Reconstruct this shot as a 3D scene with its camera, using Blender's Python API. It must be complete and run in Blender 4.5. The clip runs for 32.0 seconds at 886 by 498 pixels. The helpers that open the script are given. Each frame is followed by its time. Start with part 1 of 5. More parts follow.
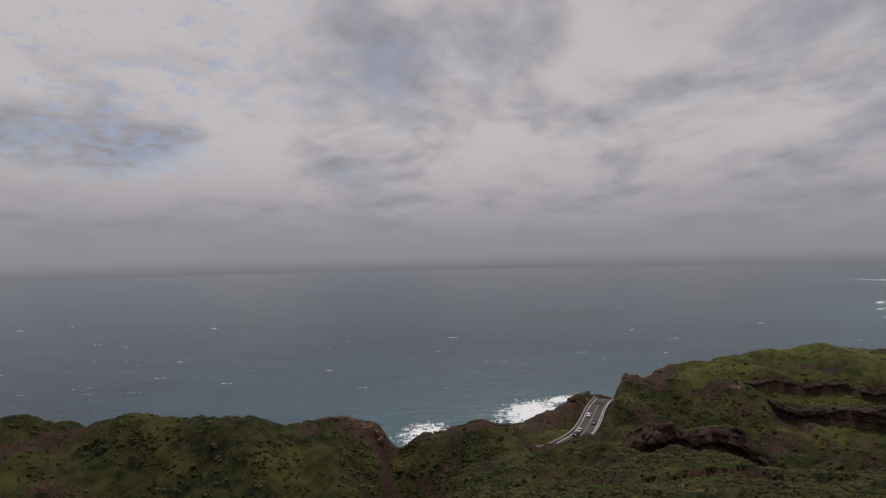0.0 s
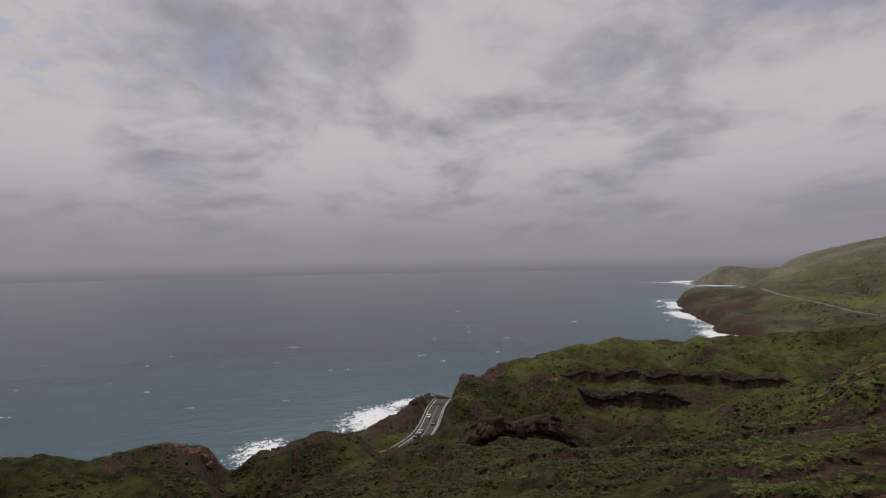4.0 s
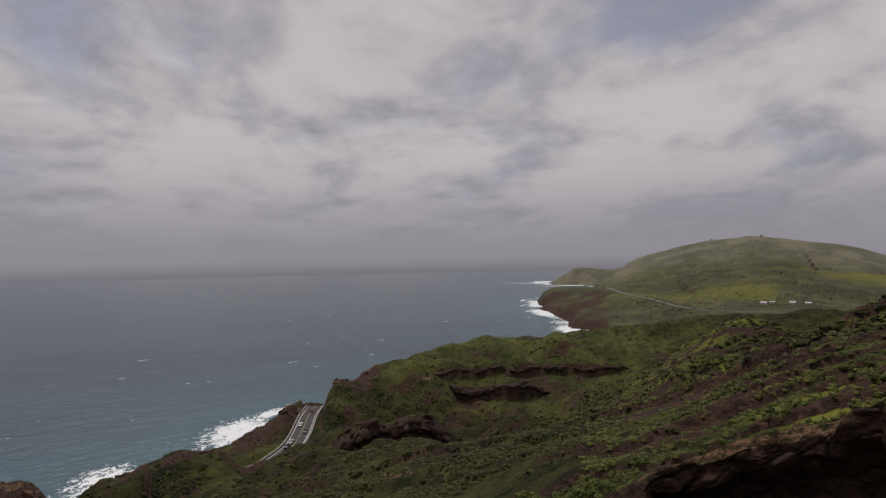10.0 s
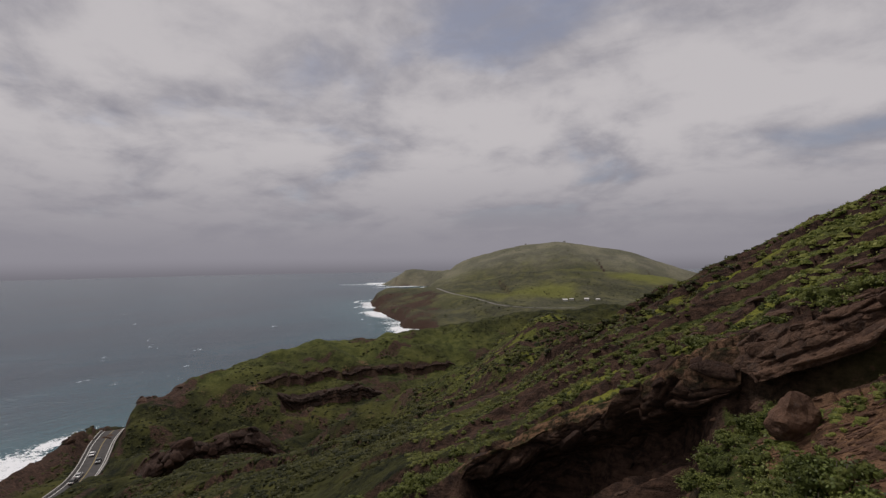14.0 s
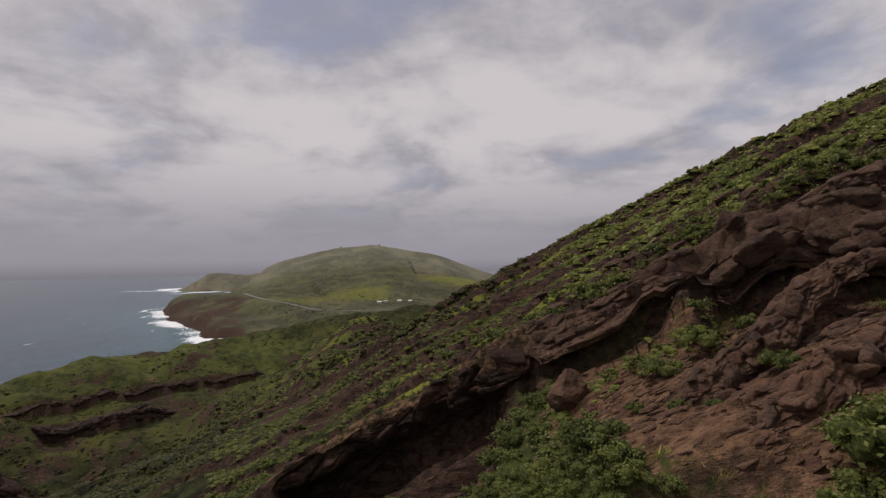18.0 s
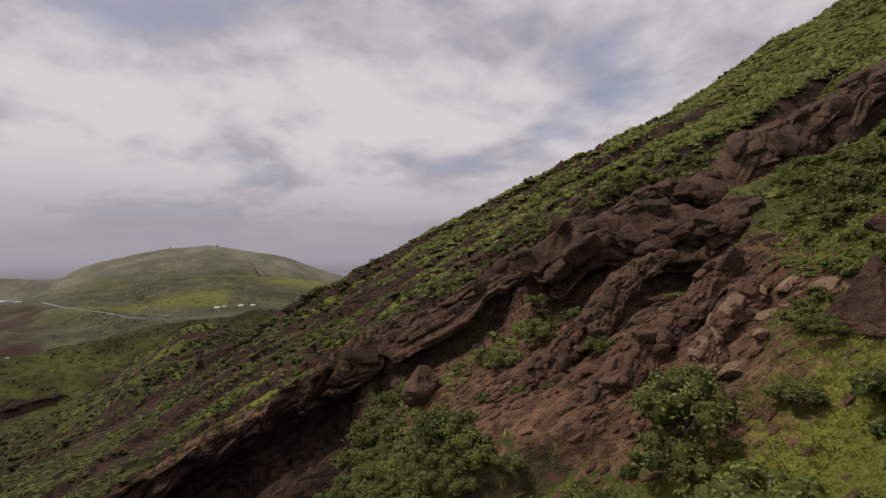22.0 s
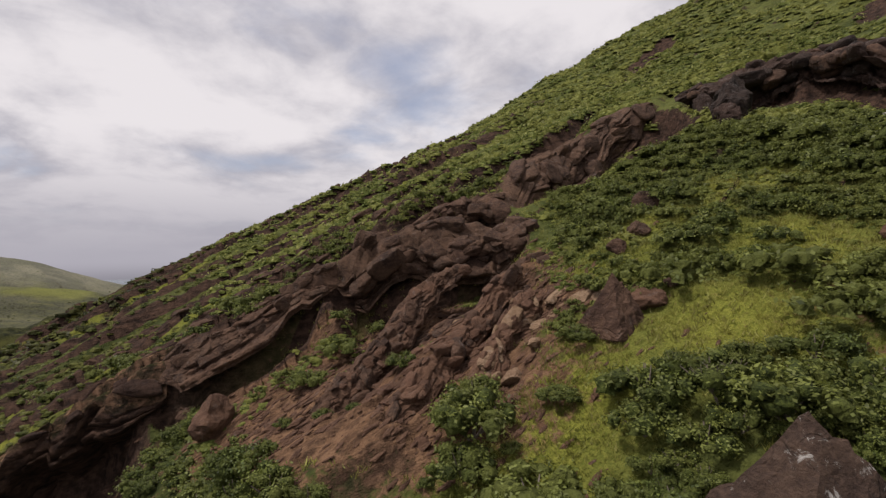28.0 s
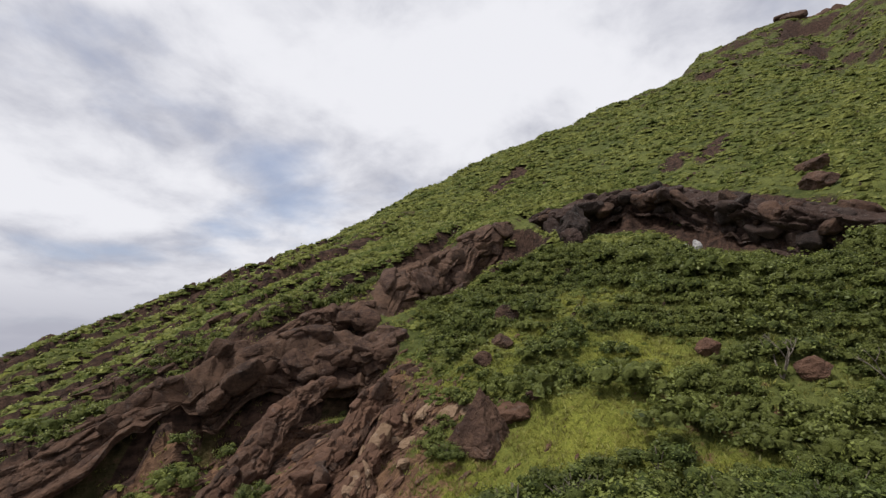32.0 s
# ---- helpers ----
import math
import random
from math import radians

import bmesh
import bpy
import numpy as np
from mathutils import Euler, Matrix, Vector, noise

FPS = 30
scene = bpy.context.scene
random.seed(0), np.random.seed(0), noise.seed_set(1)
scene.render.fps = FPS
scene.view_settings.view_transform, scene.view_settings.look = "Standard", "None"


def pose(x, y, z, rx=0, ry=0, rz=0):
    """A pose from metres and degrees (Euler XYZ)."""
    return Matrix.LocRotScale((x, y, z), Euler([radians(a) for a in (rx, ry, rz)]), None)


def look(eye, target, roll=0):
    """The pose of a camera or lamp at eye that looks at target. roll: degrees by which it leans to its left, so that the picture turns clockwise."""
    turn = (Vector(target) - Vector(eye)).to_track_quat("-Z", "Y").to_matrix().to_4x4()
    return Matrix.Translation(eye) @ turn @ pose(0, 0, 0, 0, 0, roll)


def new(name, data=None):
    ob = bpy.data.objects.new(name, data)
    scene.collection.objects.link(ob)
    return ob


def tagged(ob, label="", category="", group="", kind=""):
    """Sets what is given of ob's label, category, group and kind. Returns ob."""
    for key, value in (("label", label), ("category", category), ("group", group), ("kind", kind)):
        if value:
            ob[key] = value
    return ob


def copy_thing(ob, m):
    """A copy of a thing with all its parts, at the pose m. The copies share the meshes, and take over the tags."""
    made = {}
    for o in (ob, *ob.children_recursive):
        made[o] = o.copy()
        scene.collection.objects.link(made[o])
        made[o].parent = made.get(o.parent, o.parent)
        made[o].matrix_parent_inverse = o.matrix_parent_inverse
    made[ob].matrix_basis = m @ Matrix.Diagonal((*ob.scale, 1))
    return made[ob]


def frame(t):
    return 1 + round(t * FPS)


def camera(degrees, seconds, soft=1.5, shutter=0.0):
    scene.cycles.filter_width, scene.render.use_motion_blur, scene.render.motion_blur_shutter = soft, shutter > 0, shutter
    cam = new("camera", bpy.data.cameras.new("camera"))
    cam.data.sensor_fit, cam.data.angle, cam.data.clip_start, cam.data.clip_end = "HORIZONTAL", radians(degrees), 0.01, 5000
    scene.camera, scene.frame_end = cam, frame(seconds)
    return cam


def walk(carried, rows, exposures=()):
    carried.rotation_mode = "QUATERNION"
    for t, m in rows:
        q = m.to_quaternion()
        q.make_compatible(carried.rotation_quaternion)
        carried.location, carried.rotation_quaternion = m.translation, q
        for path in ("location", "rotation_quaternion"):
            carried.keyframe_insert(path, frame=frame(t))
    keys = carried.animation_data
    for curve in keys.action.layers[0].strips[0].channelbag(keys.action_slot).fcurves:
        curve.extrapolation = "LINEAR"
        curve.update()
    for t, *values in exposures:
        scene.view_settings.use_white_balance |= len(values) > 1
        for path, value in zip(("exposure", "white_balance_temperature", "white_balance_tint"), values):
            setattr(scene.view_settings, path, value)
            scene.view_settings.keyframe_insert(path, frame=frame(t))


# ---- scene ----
# A drone hovers at 105 m beside the flank of a crater, turns to its right and at last tilts.
EYE = 105.0
cam = camera(83.4, 32.0, soft=1.35)
# seconds, drift x y z in metres, bearing clockwise from +y, pitch, lean to the right
PATH = [
    (0.0, 0.00, 0.00, -0.00, -0.01, 1.13, 1.16),
    (0.5, -0.00, -0.02, 0.04, 2.99, 1.15, 1.15),
    (1.0, -0.03, -0.12, 0.13, 5.37, 1.22, 1.15),
    (1.5, -0.04, -0.25, 0.24, 7.43, 1.32, 1.11),
    (2.0, -0.05, -0.42, 0.36, 9.81, 1.30, 1.14),
    (2.5, -0.04, -0.57, 0.45, 12.14, 1.36, 1.07),
    (3.0, -0.12, -0.72, 0.51, 14.41, 1.39, 1.05),
    (3.5, -0.21, -0.85, 0.57, 16.29, 1.44, 1.03),
    (5.5, -0.20, -0.89, 0.79, 21.33, 1.44, 1.02),
    (6.0, -0.24, -0.90, 0.85, 22.54, 1.45, 1.00),
    (6.5, -0.33, -0.90, 0.86, 23.67, 1.46, 0.99),
    (7.0, -0.49, -0.93, 0.86, 24.90, 1.47, 1.06),
    (7.5, -0.62, -0.99, 0.85, 26.07, 1.48, 1.04),
    (8.0, -0.72, -1.09, 0.82, 27.22, 1.49, 1.05),
    (8.5, -0.78, -1.17, 0.78, 28.57, 1.45, 1.04),
    (9.0, -0.76, -1.26, 0.74, 29.65, 1.47, 1.07),
    (9.5, -0.76, -1.40, 0.72, 30.74, 1.48, 1.08),
    (10.0, -0.78, -1.59, 0.72, 32.16, 1.47, 1.09),
    (10.5, -0.70, -1.77, 0.73, 34.20, 1.43, 1.03),
    (11.0, -0.68, -1.97, 0.76, 36.05, 1.41, 1.00),
    (11.5, -0.64, -1.97, 0.89, 38.22, 1.39, 0.95),
    (12.0, -0.65, -1.94, 1.04, 40.51, 1.43, 0.93),
    (12.5, -0.67, -2.05, 1.16, 43.07, 1.38, 0.83),
    (13.0, -0.72, -2.07, 1.16, 45.50, 1.35, 0.81),
    (13.5, -0.72, -2.10, 1.06, 48.15, 1.35, 0.81),
    (14.0, -0.70, -2.18, 1.07, 51.09, 1.33, 0.81),
    (14.5, -0.66, -2.25, 1.04, 54.06, 1.32, 0.72),
    (15.0, -0.72, -2.24, 0.98, 56.50, 1.33, 0.70),
    (15.5, -0.76, -2.10, 0.97, 59.67, 1.32, 0.80),
    (17.5, -0.95, -2.07, 0.82, 69.34, 1.40, 0.78),
    (18.0, -0.89, -2.14, 0.80, 72.15, 1.41, 0.70),
    (18.5, -0.80, -2.20, 0.85, 74.86, 1.38, 0.83),
    (19.0, -0.77, -2.15, 0.88, 77.48, 1.38, 0.86),
    (19.5, -0.83, -2.07, 0.83, 79.75, 1.41, 0.83),
    (20.0, -0.99, -1.95, 0.80, 81.54, 1.32, 0.93),
    (20.5, -1.16, -1.85, 0.72, 83.23, 1.33, 0.91),
    (21.0, -1.13, -1.84, 0.71, 85.19, 1.36, 0.87),
    (21.5, -1.09, -1.86, 0.70, 87.08, 1.34, 0.91),
    (22.0, -1.03, -1.87, 0.72, 89.28, 1.35, 0.88),
    (22.5, -1.05, -1.89, 0.75, 91.07, 1.37, 0.83),
    (23.0, -1.26, -1.85, 0.77, 92.55, 1.30, 0.88),
    (23.5, -1.36, -1.89, 0.79, 92.55, 1.33, 0.87),
    (24.0, -1.29, -2.01, 0.83, 95.54, 1.44, 0.87),
    (24.5, -1.15, -2.10, 0.93, 96.96, 1.41, 0.88),
    (26.5, -0.71, -2.08, 1.39, 101.19, 1.45, 1.10),
    (27.0, -0.76, -2.05, 1.40, 104.78, 1.47, 1.11),
    (27.5, -0.91, -2.04, 1.42, 108.17, 1.36, 1.10),
    (28.0, -1.03, -2.06, 1.47, 111.13, 1.31, 1.17),
    (28.5, -1.10, -2.07, 1.52, 114.58, 1.30, 1.17),
    (29.0, -1.16, -1.99, 1.62, 118.65, 1.08, 1.20),
    (29.5, -1.26, -2.05, 1.75, 122.01, 0.97, 1.16),
    (30.0, -1.14, -2.14, 1.88, 125.10, 1.04, 1.23),
    (30.5, -1.02, -2.14, 1.94, 125.70, -4.28, 1.12),
    (31.0, -0.93, -2.05, 2.03, 125.97, -5.26, 1.19),
    (31.5, -1.00, -1.99, 2.03, 126.00, 3.47, 1.23),
    (32.0, -1.05, -1.88, 1.99, 126.19, 12.63, 1.33),
]
walk(cam, [(t, pose(x, y, EYE + z, 90 + pitch, lean, -bearing)) for t, x, y, z, bearing, pitch, lean in PATH],
     [(0, -0.16, 6450, 15), (13, -0.16, 6450, 15), (15.5, -0.08, 6450, 16), (19, 0.08, 6500, 17), (23, 0.24, 6500, 17), (26.5, 0.38, 6500, 16), (28, 0.52, 6450, 15), (30, 0.78, 6400, 13), (31, 0.82, 6300, 12), (32, 0.64, 6150, 11)])

# ---- light: broken cloud over a pale blue sky, a soft high sun ----
SUN_HIGH, SUN_BEARING = 62, 4
scene.view_settings.exposure = 0.0
sun = new("sun", bpy.data.lights.new("sun", "SUN"))
sun.data.energy, sun.data.angle, sun.data.color = 2.1, radians(8), (1.0, 0.95, 0.88)
sx, sy = math.sin(radians(SUN_BEARING)), math.cos(radians(SUN_BEARING))
sun.matrix_world = look((0, 0, 400), (-100 * sx, -100 * sy, 400 - 100 * math.tan(radians(SUN_HIGH))))


class Nodes:
    """Short hand for a node tree."""

    def __init__(self, tree):
        self.tree = tree
        tree.nodes.clear()

    def add(self, kind, values=(), **settings):
        node = self.tree.nodes.new("ShaderNode" + kind)
        for key, value in settings.items():
            setattr(node, key, value)
        for key, value in dict(values).items():
            if isinstance(value, bpy.types.NodeSocket):
                self.tree.links.new(value, node.inputs[key])
            else:
                node.inputs[key].default_value = value
        return node

    def math(self, op, a, b=0.0, c=0.0, clamp=False):
        return self.add("Math", {0: a, 1: b, 2: c}, operation=op, use_clamp=clamp).outputs[0]

    def mix(self, fac, a, b, blend="MIX"):
        return self.add("Mix", {0: fac, 6: a, 7: b}, data_type="RGBA", blend_type=blend).outputs[2]

    def ramp(self, v, a, b, lo=0.0, hi=1.0):
        return self.add("MapRange", {0: v, 1: a, 2: b, 3: lo, 4: hi}, interpolation_type="SMOOTHSTEP").outputs[0]

    def noise(self, at, scale, detail=4.0, rough=0.55, warp=0.0):
        return self.add("TexNoise", {"Vector": at, "Scale": scale, "Detail": detail, "Roughness": rough, "Distortion": warp}).outputs[0]

    def scaled(self, at, x, y, z, rot=0.0):
        return self.add("Mapping", {0: at, 2: (0, 0, rot), 3: (x, y, z)}).outputs[0]

    def link(self, a, b):
        self.tree.links.new(a, b)


world = bpy.data.worlds.new("sky")
scene.world = world
world.use_nodes = True
w = Nodes(world.node_tree)
sky = w.add("TexSky", sky_type="NISHITA", sun_disc=False, sun_elevation=radians(SUN_HIGH), sun_rotation=radians(SUN_BEARING), altitude=100, dust_density=2.0)
clear = w.add("Background", {0: sky.outputs[0], 1: 0.1})
way = w.add("TexCoord").outputs["Generated"]
part_xyz = w.add("SeparateXYZ", {0: way})
upward = part_xyz.outputs[2]
depth = w.math("ADD", w.math("MAXIMUM", upward, 0.0), 0.26)
layer = w.add("CombineXYZ", {0: w.math("DIVIDE", part_xyz.outputs[0], depth), 1: w.math("DIVIDE", part_xyz.outputs[1], depth)}).outputs[0]
stretched = w.scaled(layer, 1.0, 0.8, 1.0, radians(30))
billow = w.noise(stretched, 1.5, 6.0, 0.55, 0.3)
ripple = w.noise(layer, 15.0, 3.0, 0.6, 0.3)
tone = w.noise(w.scaled(layer, 1.0, 0.85, 1.0, radians(30)), 1.5, 8.0, 0.52, 0.35)
puffs = w.noise(layer, 5.5, 6.0, 0.6, 0.3)


def toward(bearing, high, wide, soft):
    """How near a way lies to a part of the sky."""
    b, h = radians(bearing), radians(high)
    near = w.add("VectorMath", {0: way, 1: (math.sin(b) * math.cos(h), math.cos(b) * math.cos(h), math.sin(h))}, operation="DOT_PRODUCT").outputs["Value"]
    return w.ramp(near, math.cos(radians(wide + soft)), math.cos(radians(wide)))


mottled = toward(-32, 24, 8, 16)
gaps = w.math("MAXIMUM", w.math("MULTIPLY", mottled, 0.65), w.math("MULTIPLY", toward(107, 16, 1, 10), 0.8))
thick = w.math("ADD", billow, w.math("MULTIPLY", w.math("MULTIPLY", w.math("SUBTRACT", ripple, 0.5), 1.1), mottled))
thick = w.ramp(w.math("SUBTRACT", thick, w.math("MULTIPLY", gaps, 0.10)), 0.26, 0.47, 0.55, 1.0)
haze = w.ramp(upward, 0.05, 0.26, 1.0, 0.0)
cover = w.math("MAXIMUM", thick, haze)
glow = w.math("ADD", w.math("MULTIPLY", tone, 0.78), w.math("MULTIPLY", puffs, 0.22))
lit = w.mix(w.ramp(glow, 0.35, 0.57), (0.300, 0.298, 0.326, 1), (0.565, 0.550, 0.545, 1))
low = w.mix(w.ramp(upward, -0.004, 0.24), (0.292, 0.286, 0.312, 1), lit)
sea_far = w.mix(w.ramp(upward, -0.032, 0.012), (0.176, 0.173, 0.192, 1), low)
clouds = w.add("Background", {0: sea_far, 1: 1.0})
both = w.add("MixShader", {0: cover, 1: clear.outputs[0], 2: clouds.outputs[0]})
w.link(both.outputs[0], w.add("OutputWorld").inputs[0])

# ---- materials ----
def material(name, rough=0.9, spec=0.2, metal=0.0):
    m = bpy.data.materials.new(name)
    m.use_nodes = True
    n = Nodes(m.node_tree)
    b = n.add("BsdfPrincipled", {"Roughness": rough, "Specular IOR Level": spec, "Metallic": metal})
    n.link(b.outputs[0], n.add("OutputMaterial").inputs[0])
    return m, n, b


def relief(n, b, height, strength, distance):
    n.link(n.add("Bump", {"Height": height, "Strength": strength, "Distance": distance}).outputs[0], b.inputs["Normal"])


def plain(name, a, c, scale, rough=0.85, spec=0.25, bump=0.3, deep=0.02, metal=0.0):
    """Two tones in patches and grain, with fine relief."""
    m, n, b = material(name, rough, spec, metal)
    at = n.add("TexCoord").outputs["Object"]
    big, fine = n.noise(at, scale, 4.0), n.noise(at, scale * 9, 4.0, 0.65)
    f = n.math("ADD", n.math("MULTIPLY", big, 0.6), n.math("MULTIPLY", fine, 0.4))
    n.link(n.mix(n.ramp(f, 0.36, 0.64), (*a, 1), (*c, 1)), b.inputs["Base Color"])
    relief(n, b, fine, bump, deep)
    return m


def ground_material():
    m, n, b = material("hillside", 0.95, 0.12)
    at = n.add("NewGeometry").outputs["Position"]
    up = n.add("SeparateXYZ", {0: n.add("NewGeometry").outputs["True Normal"]}).outputs[2]
    n1, n2, n3 = n.noise(at, 0.035, 5.0, 0.6), n.noise(at, 0.22, 5.0, 0.62), n.noise(at, 1.6, 5.0, 0.68)
    n4 = n.noise(at, 7.0, 4.0, 0.7)
    soil_a, rock_a, grass_sun_a = (n.add("Attribute", attribute_name=k).outputs["Fac"] for k in ("soil", "rock", "grass"))
    lush_sunlit = n.add("Attribute", attribute_name="lush_sunlit").outputs["Fac"]
    far_haze = n.add("Attribute", attribute_name="far_haze").outputs["Fac"]
    n0 = n.noise(at, 0.011, 5.0, 0.6)
    dip = n.scaled(n.scaled(at, 1, 1, 1, radians(82)), 0.28, 2.4, 1.6)
    streak = n.noise(dip, 1.0, 6.0, 0.66, 0.5)
    mixed = n.math("ADD", n.math("MULTIPLY", n2, 0.55), n.math("MULTIPLY", n3, 0.45))
    # Herbage tones; the darkest also stands for shade between the bushes.
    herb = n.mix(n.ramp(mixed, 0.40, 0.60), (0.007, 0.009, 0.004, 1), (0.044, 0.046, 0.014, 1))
    # Yellower patches put sunlit crests into the herbage colour.
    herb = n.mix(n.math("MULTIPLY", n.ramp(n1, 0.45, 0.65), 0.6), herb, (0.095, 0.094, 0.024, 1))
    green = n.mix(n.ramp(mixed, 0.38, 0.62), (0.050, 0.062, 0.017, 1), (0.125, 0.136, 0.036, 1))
    herb = n.mix(lush_sunlit, herb, green)
    # Dry grass paled towards grey: distance haze put into the colour.
    hazed_grass = n.mix(n.ramp(n0, 0.38, 0.62), (0.135, 0.132, 0.098, 1), (0.215, 0.203, 0.145, 1))
    herb = n.mix(n.math("MULTIPLY", far_haze, n.ramp(n2, 0.3, 0.7, 0.6, 1.0)), herb, hazed_grass)
    turf = n.mix(n.ramp(n4, 0.35, 0.65), (0.14, 0.155, 0.024, 1), (0.245, 0.245, 0.044, 1))
    herb = n.mix(grass_sun_a, herb, turf)
    earth = n.mix(n.ramp(n.math("ADD", n.math("MULTIPLY", n3, 0.4), n.math("MULTIPLY", streak, 0.6)), 0.38, 0.62), (0.080, 0.044, 0.026, 1), (0.225, 0.130, 0.074, 1))
    earth = n.mix(n.math("MULTIPLY", n.ramp(n4, 0.55, 0.75), 0.5), earth, (0.23, 0.15, 0.09, 1))
    stone = n.mix(n.ramp(n.math("ADD", n.math("MULTIPLY", n3, 0.4), n.math("MULTIPLY", streak, 0.6)), 0.38, 0.64), (0.022, 0.014, 0.011, 1), (0.092, 0.054, 0.037, 1))
    worn = n.math("ADD", soil_a, n.math("MULTIPLY", n.math("SUBTRACT", n3, 0.5), 0.9))
    col = n.mix(n.ramp(worn, 0.42, 0.58), herb, earth)
    steep = n.math("MULTIPLY", n.ramp(n.math("ADD", up, n.math("MULTIPLY", n.math("SUBTRACT", n3, 0.5), 0.30)), 0.735, 0.60), n.math("SUBTRACT", 1.0, n.math("MULTIPLY", soil_a, 0.75)))
    bare = n.math("MAXIMUM", steep, n.ramp(n.math("ADD", rock_a, n.math("MULTIPLY", n.math("SUBTRACT", n2, 0.5), 0.9)), 0.40, 0.60))
    col = n.mix(bare, col, stone)
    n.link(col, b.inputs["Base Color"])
    relief(n, b, n.math("ADD", n.math("MULTIPLY", n3, 1.0), n.math("ADD", n.math("MULTIPLY", n4, 0.35), n.math("MULTIPLY", streak, 0.9))), 0.95, 0.4)
    return m


def sea_material():
    m, n, b = material("sea", 0.25, 0.36)
    at = n.add("NewGeometry").outputs["Position"]
    foam_a = n.add("Attribute", attribute_name="foam").outputs["Fac"]
    shoal = n.add("Attribute", attribute_name="shoal").outputs["Fac"]
    patch = n.noise(n.scaled(at, 1, 2.2, 1, 0.3), 0.0035, 4.0, 0.6)
    deep = n.mix(n.ramp(patch, 0.38, 0.62), (0.009, 0.027, 0.047, 1), (0.012, 0.046, 0.070, 1))
    water = n.mix(shoal, deep, (0.030, 0.105, 0.125, 1))
    swell = n.noise(n.scaled(at, 1, 2.6, 1, 0.5), 0.035, 5.0, 0.6)
    chop = n.noise(n.scaled(at, 1, 1.8, 1, 0.5), 0.28, 5.0, 0.65)
    crest = n.noise(n.scaled(at, 1, 3.0, 1, 0.5), 0.030, 7.0, 0.70)
    gusts = n.noise(at, 0.006, 3.0)
    caps = n.math("MULTIPLY", n.ramp(crest, 0.656, 0.69, 0.0, 0.8), n.ramp(gusts, 0.40, 0.56))
    lace = n.noise(at, 0.22, 6.0, 0.75, 1.2)
    wash = n.ramp(n.math("ADD", foam_a, n.math("MULTIPLY", n.math("SUBTRACT", lace, 0.5), 2.3)), 0.52, 0.70)
    white = n.math("MAXIMUM", caps, wash)
    n.link(n.mix(white, water, (0.80, 0.82, 0.83, 1)), b.inputs["Base Color"])
    n.link(n.math("ADD", 0.22, n.math("MULTIPLY", white, 0.6)), b.inputs["Roughness"])
    relief(n, b, n.math("ADD", n.math("MULTIPLY", swell, 1.0), n.math("MULTIPLY", chop, 0.35)), 0.65, 3.0)
    return m


HILLSIDE, SEA = ground_material(), sea_material()
ASPHALT = plain("asphalt", (0.055, 0.052, 0.05), (0.085, 0.08, 0.076), 0.6, 0.9, 0.2, 0.2, 0.01)
CONCRETE = plain("guard_wall_concrete", (0.30, 0.28, 0.26), (0.42, 0.40, 0.37), 0.8)
WHITE_LINE = plain("road_paint_white", (0.55, 0.54, 0.50), (0.72, 0.71, 0.67), 2.0)
YELLOW_LINE = plain("road_paint_yellow", (0.26, 0.20, 0.09), (0.34, 0.27, 0.13), 2.0)


def rock_material(name, dark, light, lichen=0.25, warm=0.4):
    m, n, b = material(name, 0.92, 0.2)
    at = n.add("NewGeometry").outputs["Position"]
    own = n.add("ObjectInfo").outputs["Random"]
    a, c, d = n.noise(at, 0.9, 5.0, 0.62), n.noise(n.scaled(at, 1, 1, 1.5), 3.6, 6.0, 0.72), n.noise(at, 16, 3.0, 0.7)
    f = n.math("ADD", n.math("MULTIPLY", a, 0.5), n.math("MULTIPLY", c, 0.5))
    col = n.mix(n.ramp(f, 0.36, 0.64), (*dark, 1), (*light, 1))
    col = n.mix(n.math("MULTIPLY", own, 0.4), col, n.mix(0.5, col, (0.12, 0.06, 0.04, 1)))
    tint = n.add("Attribute", attribute_name="tint").outputs["Fac"]
    col = n.mix(n.math("MULTIPLY", tint, 0.75), col, n.mix(warm, n.add("VectorMath", {0: col, 3: 1.35}, operation="SCALE").outputs[0], (0.15, 0.085, 0.05, 1)))
    crust = n.math("MULTIPLY", n.ramp(n.noise(at, 1.9, 7.0, 0.78, 0.6), 0.565, 0.65), lichen)
    col = n.mix(crust, col, (0.38, 0.36, 0.33, 1))
    n.link(col, b.inputs["Base Color"])
    seam = n.ramp(n.math("ABSOLUTE", n.math("SUBTRACT", n.noise(at, 0.55, 3.0, 0.5), 0.5)), 0.0, 0.025)
    relief(n, b, n.math("ADD", n.math("ADD", c, n.math("MULTIPLY", d, 0.35)), n.math("MULTIPLY", seam, 0.3)), 1.0, 0.16)
    return m


